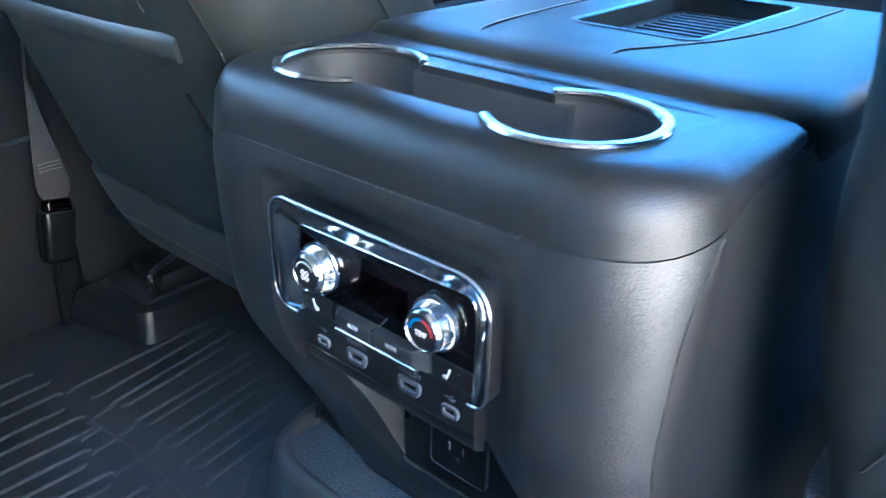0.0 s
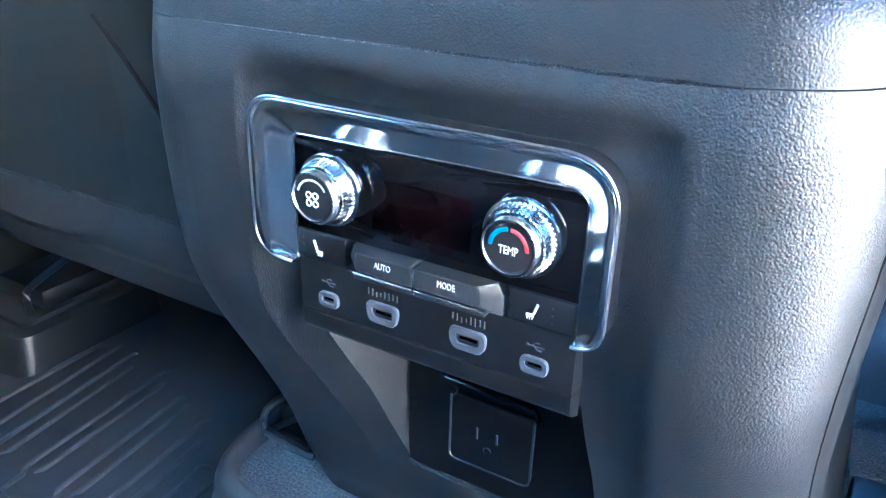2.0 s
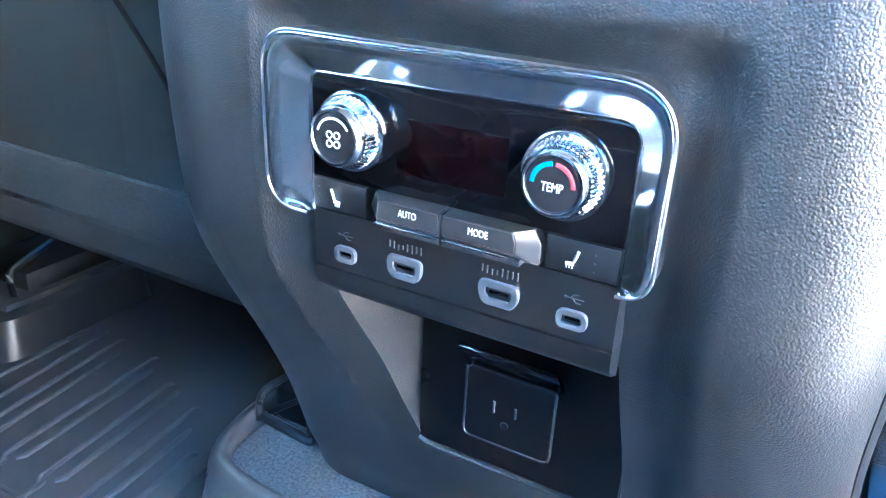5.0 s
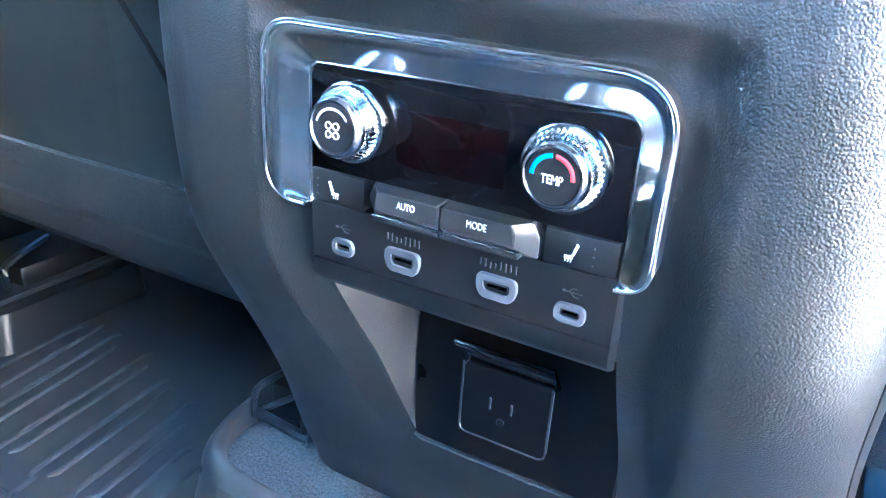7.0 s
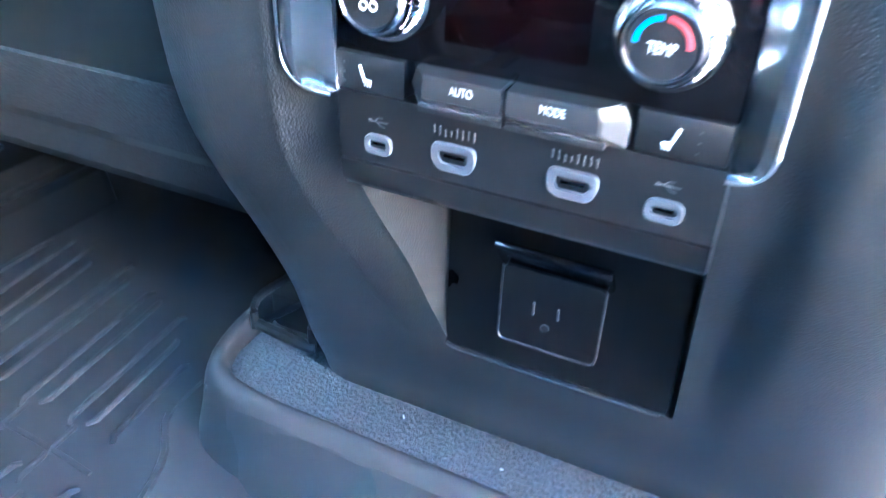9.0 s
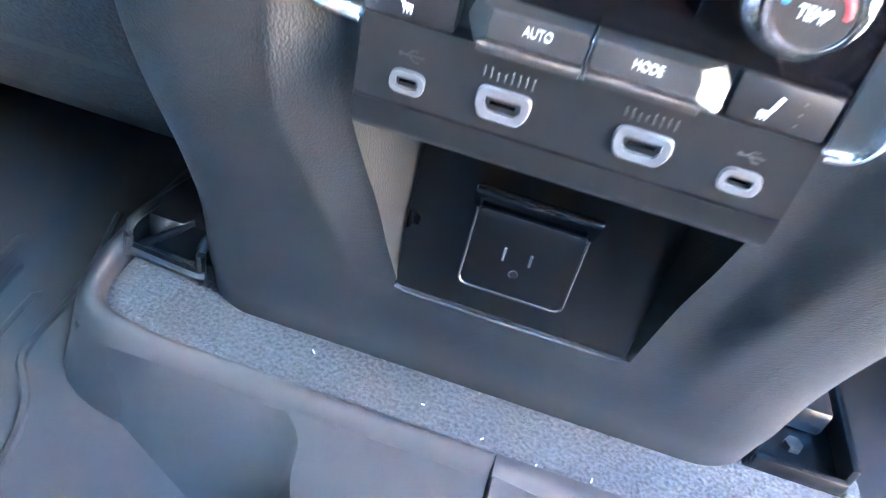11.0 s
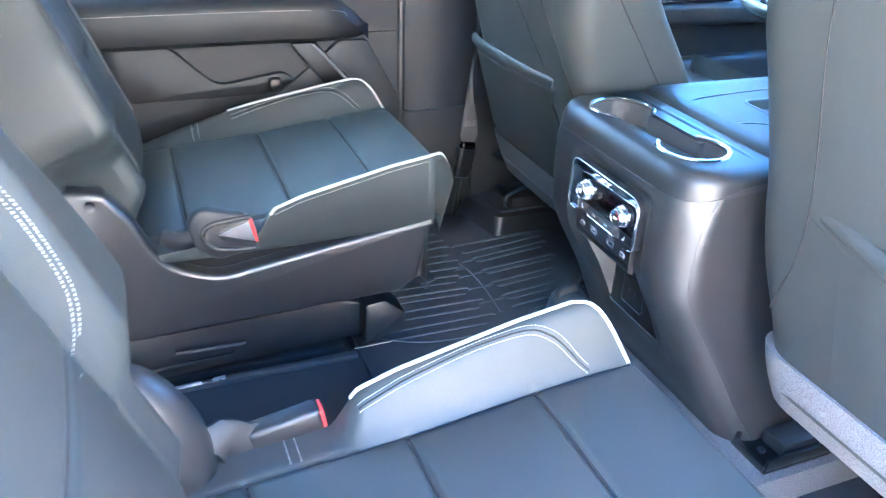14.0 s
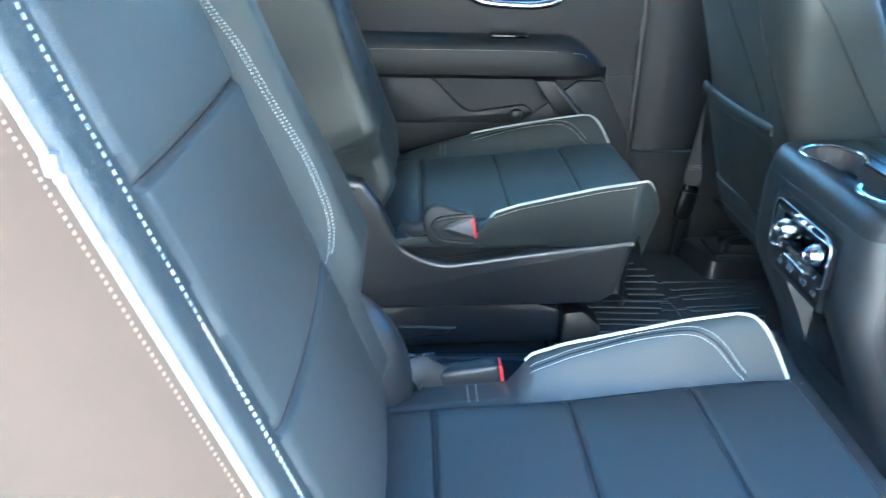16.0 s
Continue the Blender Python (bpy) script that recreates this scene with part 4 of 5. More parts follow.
        return 0.300 - (0.300 - b) * smoothstep(0.145 if s > 0 else 0.10, 0.175 if s > 0 else 0.19, h)

    def back(u, h):
        """The front face: u outwards, h along the backrest."""
        edge = 0.02 * smoothstep(0.55, H, h)
        c = 0.0
        if Q0 < u < Q1:
            c = 0.010 * math.sin(math.pi * (u - Q0) / (Q1 - Q0)) ** 0.6
            c -= groove(h - 0.444) + groove(h - 0.230)
        kk = smoothstep(Q0, Q0 - 0.06, u) if u < (Q0 + Q1) / 2 else smoothstep(Q1, Q1 + 0.04, u)
        low = smoothstep(0.13, 0.20, h)
        c += (0.032 if u < 0.5 else 0.004) * kk * (0.25 + 0.75 * low)
        # rounded outer edges
        for d, r in ((u - inner(h), 0.03), (B1 - u, 0.010)):
            if d < r:
                c -= r - math.sqrt(max(0.0, r**2 - (r - d) ** 2))
        c -= groove(u - Q0, 0.004, 0.005) + groove(u - Q1, 0.004, 0.005)
        c -= 0.05 * smoothstep(0.05, -0.02, h)
        y = ox - h * math.sin(lean) + c * math.cos(lean)
        z = oz + h * math.cos(lean) + c * math.sin(lean)
        return Vector((X(u), y, z))
    nu, nv = 108, 250
    rows = []
    for j in range(nv):
        h = -0.01 + (H + 0.01) * j / (nv - 1)
        b0 = inner(h)
        row = [back(b0 + (B1 - b0) * i / (nu - 1), h) for i in range(nu)]
        off = Vector((0, -math.cos(lean), -math.sin(lean)))
        a, b = row[0] + off * 0.10, row[-1] + off * 0.10
        rows.append([a] + row + [b])
    backrest = part("backrest", loft(rows, False), M_LEATHER, chair, "black leather backrest with sewn creases", crease=75)
    off = Vector((0, -math.cos(lean), -math.sin(lean)))
    rows = []
    for j in range(24):
        h = -0.05 + (H + 0.05) * j / 23
        e1, e0 = back(B1, h), back(inner(h), h)
        e1.x, e0.x = X(B1 + 0.002), X(inner(h) - 0.001)
        rows.append([e1 - off * 0.002, e1 + off * 0.04 + Vector((s * 0.018, 0, 0)), e1 + off * 0.15 + Vector((s * 0.022, 0, 0)), e1 + off * 0.19, e0 + off * 0.19, e0 + off * 0.14 - Vector((s * 0.006, 0, 0)), e0 + off * 0.03 - Vector((s * 0.004, 0, 0)), e0 - off * 0.002])
    # the near cover's colour holds the warm doorway light, the far one's doesn't
    part("back_shell", loft(rows, False), M_VINYLWARMLIT if s > 0 else M_LEATHER, chair, "dark vinyl side cover, warm light put into its colour" if s > 0 else "black leather side cover", crease=60)
    edge = [back(B1, 0.02 + (H - 0.04) * k / 40) + Vector((s * 0.003, 0, 0)) for k in range(41)]
    part("piping", tube(edge, 0.0024, 7), M_PIPING, backrest, "pale grey piping")
    part("stitching", stitches([p + off * 0.0065 + Vector((s * 0.0052, 0, 0)) for p in edge[::4]], 0.0038, 0.003, 0.0005), M_TANTHREAD, backrest, "tan stitching")
    for du in (-0.0026, 0.0026):
        part("stitching", stitches([back(0.704 - 0.007 * k / 30 + du, 0.05 + ((H - 0.09) if du < 0 else 0.30) * k / 30) + Vector((0, 0.0004, 0.0001)) for k in range(31)], 0.0052, 0.0038, 0.0004), M_THREAD, backrest, "pale double stitching")
        part("stitching", stitches([back(uu + du, hh + du * 0.4) + Vector((0, 0.0004, 0.0001)) for uu, hh in ((0.400, 0.214), (0.372, 0.215), (0.352, 0.228), (0.338, 0.262), (0.335, 0.33), (0.343, 0.40), (0.350, 0.47), (0.365, 0.53), (0.372, 0.62), (0.372, 0.70))], 0.0036, 0.0020, 0.0004), M_THREAD, backrest, "pale double stitching")
    # crease shade drawn as dark tubes on the backrest
    part("seam", tube([back(inner(h) + 0.012, h) + Vector((0, 0.0005, 0.0001)) for h in [0.20 + 0.52 * k / 30 for k in range(31)]], 0.0013, 6), M_CREASE, backrest, "sewn seam, its groove shade drawn dark")
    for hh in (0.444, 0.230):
        part("seam", tube([back(Q0 + 0.002 + (Q1 - Q0 - 0.004) * k / 24, hh) + Vector((0, 0.0007, 0.0002)) for k in range(25)], 0.0023, 6), M_CREASE, backrest, "sewn seam, its groove shade drawn dark")
    if s > 0:
        dome = bmesh.new()
        bmesh.ops.create_uvsphere(dome, u_segments=28, v_segments=16, radius=1.0)
        at_hinge = back(0.300, 0.03) + off * 0.03
        part("recliner_cover", moved(dome, Matrix.Translation((X(0.262), at_hinge.y + 0.026, at_hinge.z)) @ pose(0, 0, 0, 21, 0, 0) @ Matrix.Diagonal((0.044, 0.056, 0.110, 1))), M_PLASTIC, chair, "rounded dark plastic recliner cover")
        p = back(B1, 0.485)
        part("trim_clip", rbox(p.x - 0.006, p.x + 0.005, p.y - 0.005, p.y + 0.004, p.z - 0.007, p.z + 0.007, 0.002), M_LABEL, backrest, "small grey plastic clip")
        part("clip_tip", rbox(p.x - 0.005, p.x + 0.004, p.y - 0.003, p.y + 0.005, p.z - 0.012, p.z - 0.006, 0.002), M_CLIPTIP, backrest)
    # recliner hinge pivot at the inner lower corner
    part("hinge_pivot", moved(cyl_y(0, 0, [(-0.009, 0.004), (-0.010, 0.007), (0.012, 0.008)]), Matrix.Translation((X(0.244), -0.79 + arm, 0.455)) @ pose(0, 0, 0, 0, 0, 90)), M_METAL, chair, "small metal hinge bolt")
    # belt buckle in its soft sleeve beside the cushion
    if s > 0:
        at = pose(X(0.240), -0.590, 0.366, 10, 0, 0)
        bk = part("belt_buckle", moved(rbox(-0.014, 0.014, -0.045, 0.042, -0.016, 0.018, 0.007, 3), at), M_DARK, chair, "black belt buckle")
        part("release_button", moved(rbox(-0.012, 0.012, 0.040, 0.0455, -0.013, 0.015, 0.003), at), M_REDBTN, bk, "red release button")
        part("buckle_face", moved(prism([(-0.028, -0.002), (0.038, -0.013), (0.038, 0.013), (0.03, 0.014)], "x", -s * 0.0135, -s * 0.0155, 0.0004), at), M_LABEL, bk, "grey buckle face")
        part("sleeve", tube(spline([(X(0.240), -0.555, 0.362), (X(0.238), -0.60, 0.352), (X(0.240), -0.64, 0.358), (X(0.248), -0.665, 0.378), (X(0.262), -0.68, 0.372)], 0.008), 0.026, 10, 0.55, (1, 0, 0)), M_SLEEVE, bk, "soft dark belt sleeve")
        part("sleeve_seam", tube(spline([(X(0.2255), -0.55, 0.356), (X(0.223), -0.60, 0.345), (X(0.2245), -0.64, 0.350), (X(0.232), -0.668, 0.372)], 0.008), 0.0025, 6), M_DARK, bk)
    else:
        # the far buckle lies flat in a padded loop-shaped sleeve
        bk = part("belt_buckle", prism(rounded([(-0.546, 0.356), (-0.600, 0.372), (-0.612, 0.388), (-0.600, 0.396), (-0.555, 0.411)], 0.006), "x", X(0.2235), X(0.250), 0.003), M_DARK, chair, "black belt buckle")
        part("sleeve", prism(rounded([(-0.545, 0.352), (-0.611, 0.335), (-0.643, 0.358), (-0.655, 0.408), (-0.640, 0.430), (-0.620, 0.433), (-0.556, 0.413)], 0.016), "x", X(0.226), X(0.250), 0.007, 3), M_SLEEVE, bk, "soft dark belt sleeve")
        part("buckle_face", prism([(-0.607, 0.386), (-0.557, 0.404), (-0.548, 0.366)], "x", X(0.2225), X(0.2245), 0.0006), M_LABEL, bk, "grey buckle face")
        part("release_button", prism([(-0.5565, 0.405), (-0.550, 0.407), (-0.5425, 0.364), (-0.5475, 0.3655)], "x", X(0.2220), X(0.2300), 0.001), M_REDBTN, bk, "red release button")
        part("sleeve_seam", tube(spline([(X(0.2255), -0.553, 0.412), (X(0.2245), -0.590, 0.410), (X(0.2240), -0.622, 0.404), (X(0.2240), -0.632, 0.385), (X(0.2240), -0.615, 0.362), (X(0.2245), -0.580, 0.355), (X(0.2255), -0.548, 0.353)], 0.006), 0.0045, 8), M_SLEEVE, bk)
        part("sleeve_tail", tube(spline([(X(0.240), -0.645, 0.380), (X(0.246), -0.670, 0.372), (X(0.262), -0.690, 0.376)], 0.008), 0.016, 10, 0.6, (1, 0, 0)), M_SLEEVE, bk)
    return chair


captain_chair(-1, "black leather captain's chair with pale piping by the far door")
captain_chair(1, "black leather captain's chair with pale piping by the open doorway")

# ---- front seats ----


def front_seat(s, label):
    X = lambda u: MID + s * u
    seat = thing("front_seat", (X(0.49), 0.3, 0.0), label, "seat", "front seats")

    def yb(z):
        return 0.145 - 0.27 * (z - 0.25)
    INNER = [(0.20, 0.236), (0.317, 0.230), (0.39, 0.229), (0.504, 0.244), (0.618, 0.240), (0.726, 0.229), (0.825, 0.215), (1.1, 0.27)]
    if s > 0:
        INNER = [(0.20, 0.238), (0.317, 0.240), (0.39, 0.229), (0.46, 0.214), (0.544, 0.209), (0.618, 0.212), (0.726, 0.205), (0.825, 0.198), (1.1, 0.26)]
    DEEP = [(0.2, 0.22), (0.42, 0.26), (0.55, 0.27), (0.72, 0.20), (0.9, 0.14), (1.1, 0.10)]
    rows = []
    for k in range(26):
        z = 0.26 + 0.84 * k / 25
        y0, t, u0 = yb(z), curve_table(DEEP, z), curve_table(INNER, z)
        u1 = 0.965 - u0
        ring = rounded([(u0, y0), (u1, y0), (u1, y0 + t), (u0, y0 + t)], [0.07, 0.07, 0.03, 0.03], 9)
        rows.append([(X(u), y, z) for u, y in ring])
    back = part("backrest", loft(rows), M_LEATHER, seat, "black leather front seat back", crease=60)
    # map pocket: a second skin with a rolled upper edge
    rows = []
    for k in range(12):
        z = 0.34 + 0.22 * k / 11
        y0 = yb(z) - 0.004 - 0.010 * (k / 11)
        rows.append([(X((0.312 if s > 0 else 0.335) + 0.39 * i / 12), y0 + 0.014 * (abs(i - 6) / 6) ** 3, z + (0.048 - 0.10 * (i / 12) * (1 - i / 12) if s > 0 else 0.0) * (k / 11)) for i in range(13)])
    pocket = part("map_pocket", loft(rows, False), M_LEATHER, seat, "sewn leather map pocket")
    part("pocket_edge", tube([Vector(p) + Vector((0, 0.001, -0.004)) for p in rows[-1]], 0.013, 10, 0.45, (0, 1, 0)), M_LEATHER, pocket)
    if s > 0:
        seams = [[(0.405, 0.262), (0.44, 0.275), (0.50, 0.300), (0.62, 0.323), (0.82, 0.328), (1.05, 0.36)]]
    else:
        seams = [[(0.50, 0.246), (0.566, 0.270), (0.67, 0.321), (0.762, 0.364), (1.05, 0.46)], [(0.585, 0.372), (0.646, 0.413), (0.708, 0.461), (0.78, 0.520), (1.05, 0.66)]]
    # seam shade drawn as dark tubes over the seat back
    if s < 0:
        part("pocket_seam", tube(spline([(X(u), yb(z) - 0.0008, z) for z, u in ((0.385, 0.297), (0.403, 0.306), (0.427, 0.314), (0.449, 0.322), (0.486, 0.339), (0.51, 0.352))], 0.01), 0.0022, 6), M_CREASE, back, "sewn pocket edge, its shade drawn dark")
    for line in seams:
        run = [(X(curve_table(line, z)), yb(z), z) for z in [line[0][0] + (1.05 - line[0][0]) * k / 30 for k in range(31)]]
        part("back_seam", tube(run, 0.0013, 6), M_CREASE, back, "sewn seam, its groove shade drawn dark")
    side = [(X(curve_table(INNER, z) - 0.0005), y, z) for y, z in ((0.262, 0.54), (0.223, 0.591), (0.132, 0.710), (0.060, 0.800), (0.005, 0.860))]
    part("side_seam", tube(spline(side, 0.02), 0.0012, 6), M_CREASE, back, "sewn seam, its groove shade drawn dark")
    part("stitching", stitches([(X(curve_table(INNER, z) + 0.0035), yb(z) + 0.052, z) for z in [0.42 + 0.6 * k / 24 for k in range(25)]], 0.004, 0.003, 0.0005), M_BUTTON, back, "dark stitching")
    part("stitching", stitches([Vector(p) + Vector((0, -0.004, -0.02)) for p in rows[-1]], 0.004, 0.003, 0.0006), M_BUTTON, pocket)
    rows = []
    for k in range(8):
        z = 0.215 + 0.115 * k / 7
        y0 = yb(z) - 0.006
        ring = rounded([(0.227, y0), (0.738, y0), (0.738, y0 + 0.14), (0.227, y0 + 0.14)], [0.07, 0.07, 0.02, 0.02], 6)
        rows.append([(X(u), y + 0.02 * (1 - k / 7) ** 2, z) for u, y in ring])
    # the far seat's felt has its shade put into the colour
    part("lower_carpet", loft(rows), M_FELT if s > 0 else M_FELTSHADE, seat, "grey felt-covered lower seat back")
    part("cushion", rbox(X(0.255), X(0.75), 0.22, 0.78, 0.22, 0.41, 0.05, 4), M_LEATHER, seat)
    part("base", rbox(X(0.30), X(0.70), 0.46, 0.75, 0.05, 0.24, 0.02), M_DARK, seat)
    for u in (0.30, 0.66):
        part("seat_rail", rbox(X(u - 0.03), X(u + 0.03), 0.48, 0.85, 0.0, 0.06, 0.006), M_DARK, seat)
    return seat


front_seat(-1, "black leather driver's seat with map pocket on its back")
front_seat(1, "black leather front passenger seat with map pocket and grey carpet")

# ---- floor mats, tunnel ----
mat = thing("floor_mat", (-0.55, 0.0, -0.012), "dark ribbed rubber floor mat with raised rim", "floor mat", "rubber floor mats")


def outer_wall(path, prof):
    """A moulded rim along a line: prof gives (distance outwards, height)."""
    rows = []
    for i, p in enumerate(path):
        d = path[min(i + 1, len(path) - 1)] - path[max(i - 1, 0)]
        nrm = Vector((d.y, -d.x, 0)).normalized() * 1.0
        rows.append([p + nrm * o + Vector((0, 0, h)) for o, h in prof])
    return loft(rows, False)


part("mat_base", rbox(-0.895, -0.06, -0.335, 0.50, -0.012, 0.0, 0.004), M_RUBBER, mat)
part("mat_edge", outer_wall(spline([(-0.885, 0.10, 0), (-0.885, -0.10, 0), (-0.88, -0.33, 0)], 0.03), [(0.0, -0.002), (0.006, 0.02), (0.014, 0.022), (0.016, 0.0)]), M_RUBBER, mat)
# long ribs: end, kink and end over the floor; short ones fill the band between the two fields
front_ends = [(-0.735, 0.178, -0.752, 0.330), (-0.690, 0.034, -0.700, 0.273), (-0.646, 0.050, -0.676, 0.290), (-0.615, 0.059, -0.644, 0.287), (-0.594, 0.069, -0.618, 0.261), (-0.553, 0.060, -0.573, 0.280), (-0.533, 0.070, -0.550, 0.255), (-0.490, 0.057, -0.510, 0.250), (-0.468, 0.069, -0.487, 0.240), (-0.430, 0.060, -0.446, 0.230), (-0.407, 0.069, -0.420, 0.195), (-0.378, 0.062, -0.388, 0.170)]
rear_ends = [(-0.800, -0.22, -0.806, -0.02), (-0.766, -0.24, -0.772, 0.010), (-0.724, -0.25, -0.730, 0.020), (-0.690, -0.26, -0.694, 0.020), (-0.655, -0.27, -0.652, 0.004), (-0.624, -0.27, -0.620, 0.017), (-0.590, -0.28, -0.583, 0.015), (-0.556, -0.28, -0.548, -0.010), (-0.530, -0.29, -0.520, -0.029), (-0.498, -0.29, -0.486, -0.011), (-0.472, -0.29, -0.463, -0.027), (-0.434, -0.30, -0.428, 0.002), (-0.404, -0.30, -0.396, -0.020), (-0.366, -0.30, -0.362, 0.004), (-0.336, -0.30, -0.332, -0.030)]
for k, (xa, ya, xb, yb) in enumerate(front_ends + rear_ends):
    bend = 0.005 if k % 2 else -0.005
    part("rib", tube(spline([(xa + bend, ya - 0.007, -0.0016), (xa, ya, 0.0006), (xa * 0.75 + xb * 0.25, ya * 0.75 + yb * 0.25, 0.0009), ((xa + xb) / 2, (ya + yb) / 2, 0.0009), (xb, yb - 0.006, 0.0006), (xb + bend * 0.7, yb, -0.0016)], 0.02), 0.0037, 8, 0.95, (0, 0, 1)), M_RUBBER, mat)
for x, y0, y1 in ((-0.604, 0.025, 0.051), (-0.541, 0.025, 0.051), (-0.478, 0.025, 0.051), (-0.415, 0.025, 0.051), (-0.572, -0.008, 0.018), (-0.536, -0.010, 0.016), (-0.477, -0.010, 0.016), (-0.412, -0.010, 0.016)):
    part("rib", tube([(x + 0.003, y0 - 0.004, -0.0014), (x, y0, 0.0008), (x - 0.002, y1, 0.0008), (x - 0.005, y1 + 0.004, -0.0014)], 0.0032, 8, 0.9, (0, 0, 1)), M_RUBBER, mat)
part("cross_rib", tube(spline([(-0.600, 0.014, 0.0004), (-0.560, 0.024, 0.0006), (-0.480, 0.028, 0.0006), (-0.400, 0.024, 0.0006), (-0.362, 0.020, 0.0004)], 0.02), 0.0030, 8, 0.8, (0, 0, 1)), M_RUBBER, mat)
part("border_rib", tube(spline([(-0.38, -0.325, 0.0006), (-0.310, -0.20, 0.0006), (-0.296, -0.06, 0.0006), (-0.304, 0.02, 0.0006), (-0.324, 0.069, 0.0006), (-0.348, 0.095, 0.0006), (-0.357, 0.124, 0.0006), (-0.362, 0.20, 0.0006), (-0.39, 0.30, 0.0006)], 0.015), 0.004, 6, 0.8, (0, 0, 1)), M_RUBBER, mat)
# slanted wall up to the tunnel and the bridge over it
low = spline([(-0.268, 0.086, -0.002), (-0.235, 0.068, -0.002), (-0.190, 0.044, -0.002), (-0.150, 0.024, -0.002), (-0.112, 0.006, -0.002), (-0.085, -0.014, -0.002), (-0.040, -0.080, -0.002), (-0.020, -0.34, -0.002)], 0.006)
top = spline([(-0.262, 0.0885, 0.0675), (-0.200, 0.0885, 0.068), (-0.123, 0.0885, 0.067)], 0.006)[:-1] + spline([(-0.122, 0.0880, 0.067), (-0.104, 0.068, 0.066), (-0.096, 0.036, 0.065), (-0.078, 0.004, 0.063), (-0.035, -0.050, 0.060), (-0.004, -0.34, 0.054)], 0.006)


def even(line, n):
    return [line[round(i * (len(line) - 1) / (n - 1))] for i in range(n)]


lo30, hi30 = even(low, 90), even(top, 90)
part("mat_step", loft([[a, a.lerp(b, 0.5), b, Vector((b.x + 0.008, min(b.y, 0.088), b.z + 0.0008)), Vector((0.0305, min(b.y, 0.088), b.z + 0.001))] for a, b in zip(lo30, hi30)], False), M_RUBBER, mat, "raised rubber bridge over the tunnel", crease=22)
rim_line = spline([(-0.312, 0.33, 0), (-0.315, 0.21, 0), (-0.310, 0.155, 0), (-0.290, 0.117, 0), (-0.24, 0.102, 0), (-0.15, 0.100, 0), (0.0305, 0.098, 0)], 0.012)
part("mat_rim", outer_wall(rim_line, [(0.028, -0.002), (0.020, 0.03), (0.0145, 0.060), (0.011, 0.071), (0.006, 0.078), (0.0, 0.080), (-0.005, 0.078), (-0.008, 0.072), (-0.010, 0.060)]), M_RUBBER, mat, "rounded raised mat rim", crease=60)
near_mat = thing("floor_mat", (0.5, 0.0, -0.012), "dark rubber floor mat on the doorway side", "floor mat", "rubber floor mats")
part("mat_base", rbox(0.24, 0.87, -0.335, 0.50, -0.012, 0.0, 0.004), M_RUBBER, near_mat)
part("mat_bridge", loft([[(0.0325, y, 0.055), (0.0325, y, 0.0605 + 0.008 * (y + 0.34) / 0.44), (0.034, y, 0.062 + 0.008 * (y + 0.34) / 0.44), (0.15, y, 0.062), (0.235, y, 0.055), (0.262, y, 0.03), (0.28, y, -0.002)] for y in (-0.34, -0.2, 0.0, 0.104)], False), M_RUBBER, near_mat)
part("mat_rim", outer_wall(spline([(0.0325, 0.098, 0), (0.12, 0.098, 0), (0.27, 0.10, 0)], 0.02), [(0.02, 0.058), (0.012, 0.066), (0.006, 0.072), (-0.002, 0.074), (-0.010, 0.072), (-0.013, 0.060)]), M_RUBBER, near_mat)
tunnel = tagged(part("floor_tunnel", rbox(-0.302, 0.32, 0.104, 0.62, -0.01, 0.064, 0.004), M_CARPET), "grey carpeted tunnel floor under the console", "floor", kind="structure")
# specks of lint on the carpet
lint = tagged(part("lint", join(*[moved(rbox(-w, w, -0.0005, 0.0005, 0, 0.0008, 0), pose(x, y, 0.0645, 0, 0, a)) for x, y, w, a in ((0.062, 0.112, 0.0045, 70), (0.074, 0.104, 0.002, 20), (0.083, 0.106, 0.002, 60), (-0.125, 0.150, 0.002, 130), (0.02, 0.122, 0.0015, 40), (-0.03, 0.135, 0.0015, 10), (0.105, 0.118, 0.002, 80))]), M_WHITE, smooth=False), "small pale specks of lint lying on the carpet", "lint", kind="stuff")
# wire loop anchors beside the console
anchor = thing("child_seat_anchor", (-0.27, 0.2, 0.064), "dark metal loop bracket standing on the carpet", "bracket")
part("crossbar", tube(spline([(-0.302, 0.186, 0.074), (-0.240, 0.182, 0.072), (-0.236, 0.184, 0.072)], 0.01), 0.0055, 8), M_METAL, anchor)
for x, top in ((-0.304, 0.103), (-0.239, 0.106)):
    part("loop", tube(spline([(x, 0.184, 0.070), (x - 0.001, 0.187, top - 0.010), (x + 0.003, 0.196, top), (x + 0.010, 0.225, top + 0.002), (x + 0.016, 0.262, top)], 0.005), 0.0042, 8), M_METAL, anchor)
part("brace", tube([(-0.296, 0.190, 0.078), (-0.256, 0.206, 0.104)], 0.0035, 8), M_METAL, anchor)
part("mount", rbox(-0.298, -0.225, 0.20, 0.30, 0.064, 0.105, 0.008), M_DARK, anchor)
bracket = thing("seat_rail_bracket", (0.27, 0.25, 0.064), "glossy black seat rail end bracket on the carpet", "bracket")
part("base_plate", rbox(0.222, 0.304, 0.182, 0.330, 0.062, 0.070, 0.002), M_OUTLET, bracket)
for x in (0.222, 0.297):
    part("side_wall", rbox(x, x + 0.007, 0.186, 0.330, 0.068, 0.092, 0.0025), M_OUTLET, bracket)
part("end_lip", rbox(0.226, 0.300, 0.180, 0.187, 0.066, 0.080, 0.0025), M_OUTLET, bracket)
part("rail_slide", rbox(0.240, 0.288, 0.232, 0.420, 0.070, 0.098, 0.005), M_PLASTIC, bracket, "grey satin slide")
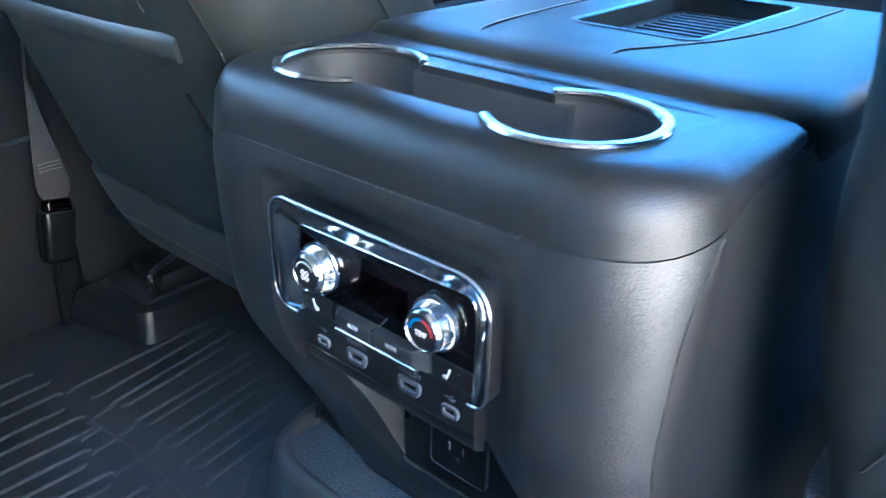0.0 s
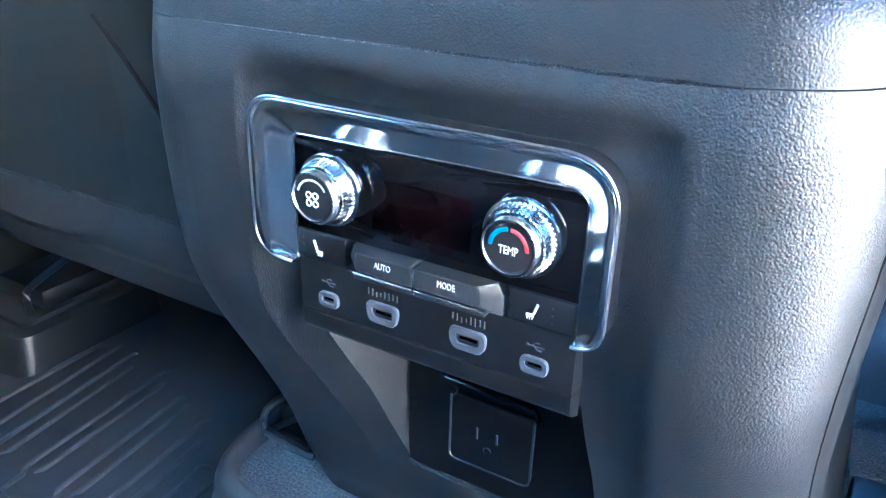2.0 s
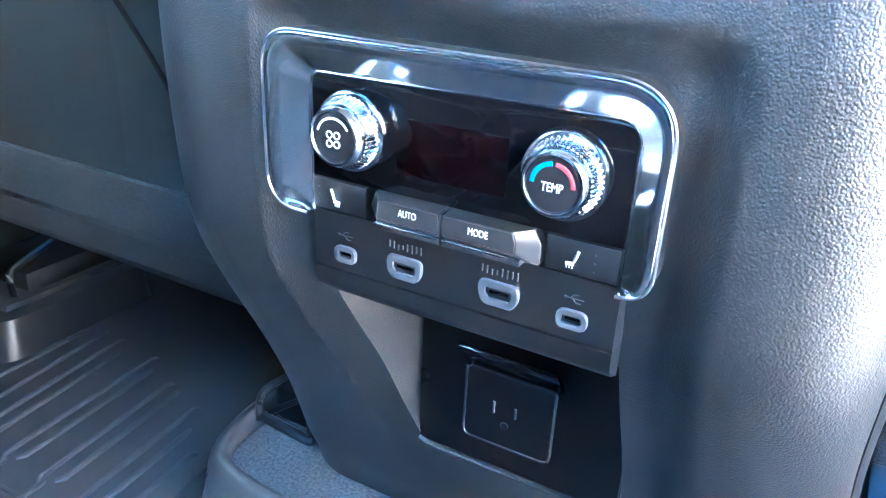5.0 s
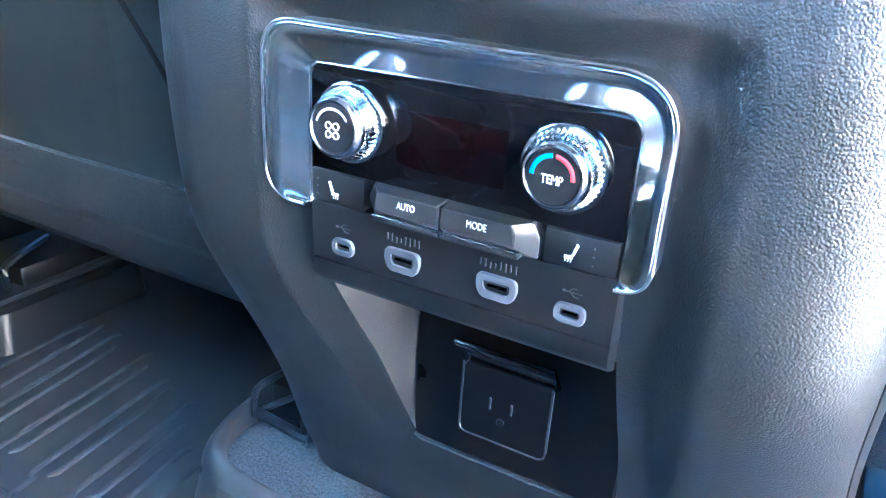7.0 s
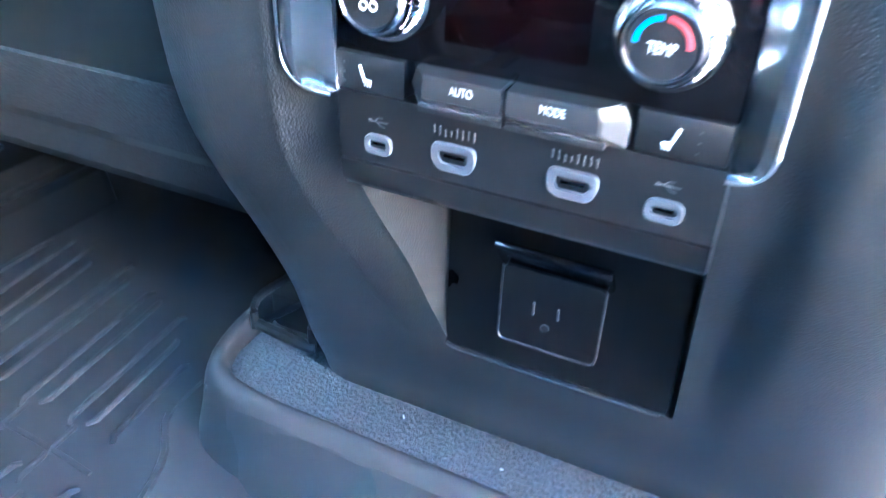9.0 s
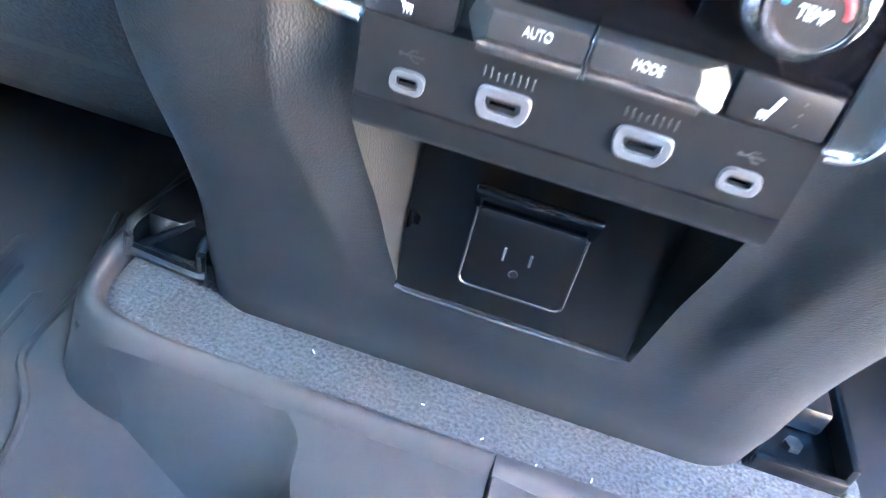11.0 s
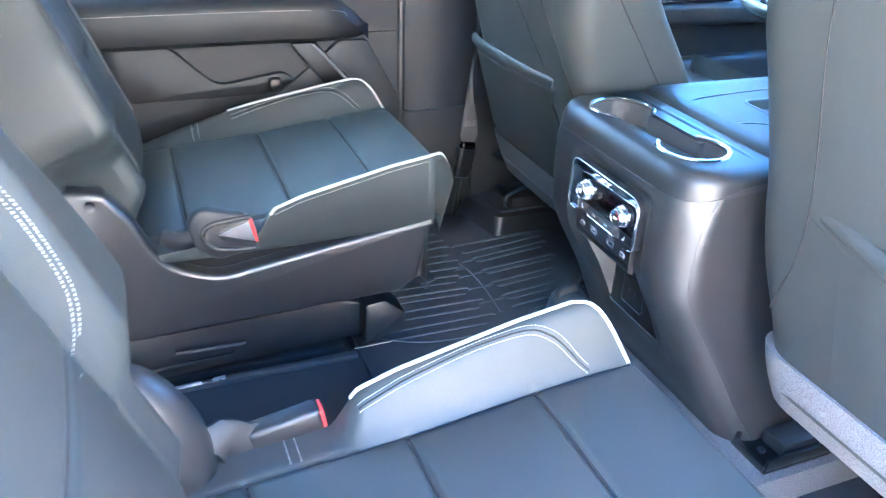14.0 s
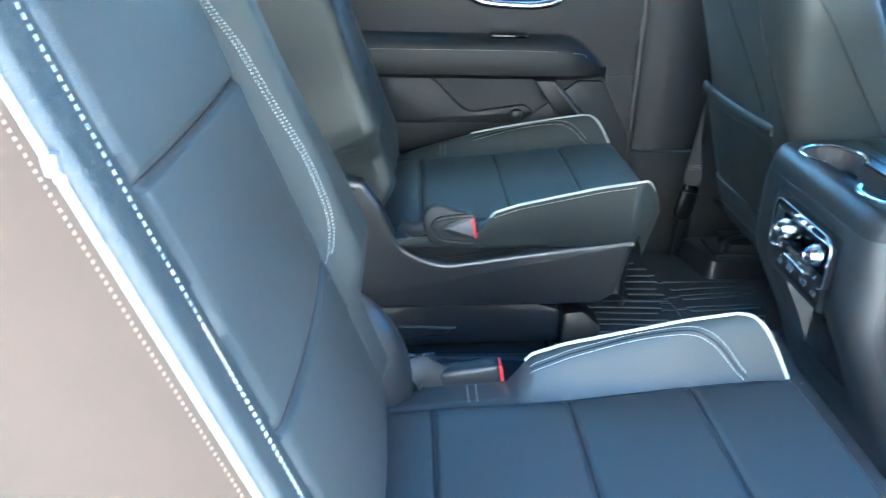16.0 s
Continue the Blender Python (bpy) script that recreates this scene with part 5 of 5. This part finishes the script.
part("bolt", moved(cyl_y(0, 0, [(-0.004, 0.006), (-0.005, 0.0075), (0.0, 0.008)], n=6), Matrix.Translation((0.262, 0.212, 0.071)) @ pose(0, 0, 0, -90, 0, 0)), M_METAL, bracket, "dark steel bolt")
cover = thing("floor_cover", (0.0, -0.8, 0.0), "dark rubber floor cover with raised edge between the chairs", "floor mat")
part("cover_base", rbox(-0.262, 0.27, -1.2, -0.352, 0.0, 0.046, 0.008), M_RUBBER, cover)
part("cover_panel", rbox(-0.225, 0.24, -1.17, -0.385, 0.044, 0.051, 0.005), M_RUBBER, cover)
part("edge_ridge", rbox(-0.258, -0.240, -1.19, -0.36, 0.044, 0.056, 0.004), M_RUBBER, cover)
box = thing("seat_anchor_cover", (-0.79, 0.25, 0.0), "dark plastic cover with carpet top over a seat anchor", "seat anchor")
part("cover_body", loft([[(x, y, z) for x, y in rounded([(-0.875 - g, 0.135 - g), (-0.722 + g, 0.18 - g), (-0.722 + g, 0.40), (-0.875 - g, 0.40)], 0.02)] for z, g in ((-0.002, 0.014), (0.05, 0.002), (0.056, -0.006))]), M_PLASTIC, box)
part("carpet_top", rbox(-0.865, -0.735, 0.19, 0.40, 0.050, 0.064, 0.005), M_CARPETDARK, box, "dark carpet patch")
part("anchor_bar", tube(spline([(-0.755, 0.215, 0.064), (-0.755, 0.215, 0.094), (-0.762, 0.24, 0.102), (-0.79, 0.30, 0.102)], 0.008), 0.005, 8), M_METAL, box, "dark metal anchor bar")
part("anchor_plate", rbox(-0.85, -0.745, 0.23, 0.39, 0.062, 0.092, 0.006), M_DARK, box)
# belt at the far pillar
belt = thing("seat_belt", (-0.88, 0.13, 0.30), "black seat belt retractor with grey webbing at the pillar", "seat belt")
WEB = [(0.80, 0.176, 0.180), (0.55, 0.149, 0.153), (0.419, 0.1310, 0.1355), (0.390, 0.1275, 0.1390), (0.362, 0.1240, 0.1430), (0.330, 0.1205, 0.1490), (0.300, 0.1165, 0.1555), (0.270, 0.1135, 0.1610), (0.252, 0.1120, 0.1640), (0.238, 0.1135, 0.1625), (0.226, 0.120, 0.156), (0.205, 0.124, 0.152)]
webbing = part("webbing", loft([[(-0.8600, y0, z), (-0.8585 + 0.22 * (y1 - y0) * (0.5 if z > 0.33 else 0.25), (y0 * 0.6 + y1 * 0.4), z), (-0.8600, y1, z), (-0.8640, y1 - 0.001, z), (-0.8640, y0 + 0.001, z)] for z, y0, y1 in WEB]), M_BELT, belt, "folded grey belt webbing")
for r in range(3):
    part("stitching", stitches([(-0.8545 + 0.003 * abs(k - 2) / 2 - 0.002, 0.1195 + 0.0095 * k, 0.276 + 0.006 * r ) for k in range(5)], 0.0030, 0.0028, 0.0009), M_THREAD, webbing, "pale bar stitching")


def sleeve_ring(u, hy, hx):
    """A rounded section across the leaning sleeve, u along it from top to foot."""
    cy, cz = 0.1352 - 0.0150 * u, 0.208 - 0.086 * u
    return [Vector((-0.862 + x, cy + y * 0.985, cz - y * 0.17)) for x, y in rounded([(-hx, -hy), (hx, -hy), (hx, hy), (-hx, hy)], min(hx, hy) * 0.8, 5)]


sleeve = part("stalk_cover", loft([sleeve_ring(u, hy, hx) for u, hy, hx in ((0.0, 0.0245, 0.012), (0.02, 0.0265, 0.0140), (0.05, 0.0272, 0.0146), (0.5, 0.0262, 0.0150), (0.9, 0.0240, 0.0142), (0.97, 0.0225, 0.0130), (1.0, 0.0190, 0.0100))]), M_OUTLET, belt, "glossy black belt sleeve", crease=50)
part("collar", loft([sleeve_ring(u, hy, hx) for u, hy, hx in ((-0.22, 0.0165, 0.008), (-0.18, 0.0205, 0.0105), (-0.03, 0.0225, 0.0115), (0.01, 0.0225, 0.0115))]), M_GLOSS, sleeve, "glossy black collar")
part("lip", tube([p for p in sleeve_ring(0.015, 0.0262, 0.0140)] + [sleeve_ring(0.015, 0.0262, 0.0140)[0]], 0.0011, 6), M_PLASTIC, sleeve)
part("cable", tube([(-0.862, 0.1205, 0.130), (-0.863, 0.1165, 0.100), (-0.868, 0.112, 0.030), (-0.870, 0.1105, 0.0)], 0.0060, 10, 0.9, (1, 0, 0)), M_OUTLET, belt, "dark belt cable")
wheel = thing("steering_wheel", (-0.45, 1.45, 0.6), "dark leather steering wheel with bright metal spokes", "steering wheel")
WP = pose(-0.45, 0.75, 0.82, -20, 0, 0)
part("rim", moved(tube([(0.185 * math.cos(2 * math.pi * k / 48), 0, 0.185 * math.sin(2 * math.pi * k / 48)) for k in range(49)], 0.016, 10), WP), M_LEATHER, wheel)
part("hub", moved(rbox(-0.075, 0.075, -0.03, 0.03, -0.06, 0.06, 0.025, 3), WP), M_DARK, wheel)
for a in (195, 345, 270):
    part("spoke", moved(rbox(0.05, 0.178, -0.012, 0.010, -0.022, 0.022, 0.008), WP @ Matrix.Rotation(radians(-a), 4, "Y")), M_ALU, wheel, "bright metal spoke")
part("column", tube([(-0.45, 0.77, 0.81), (-0.45, 1.0, 0.73), (-0.45, 1.47, 0.58)], 0.045, 12), M_DARK, wheel, "dark steering column")
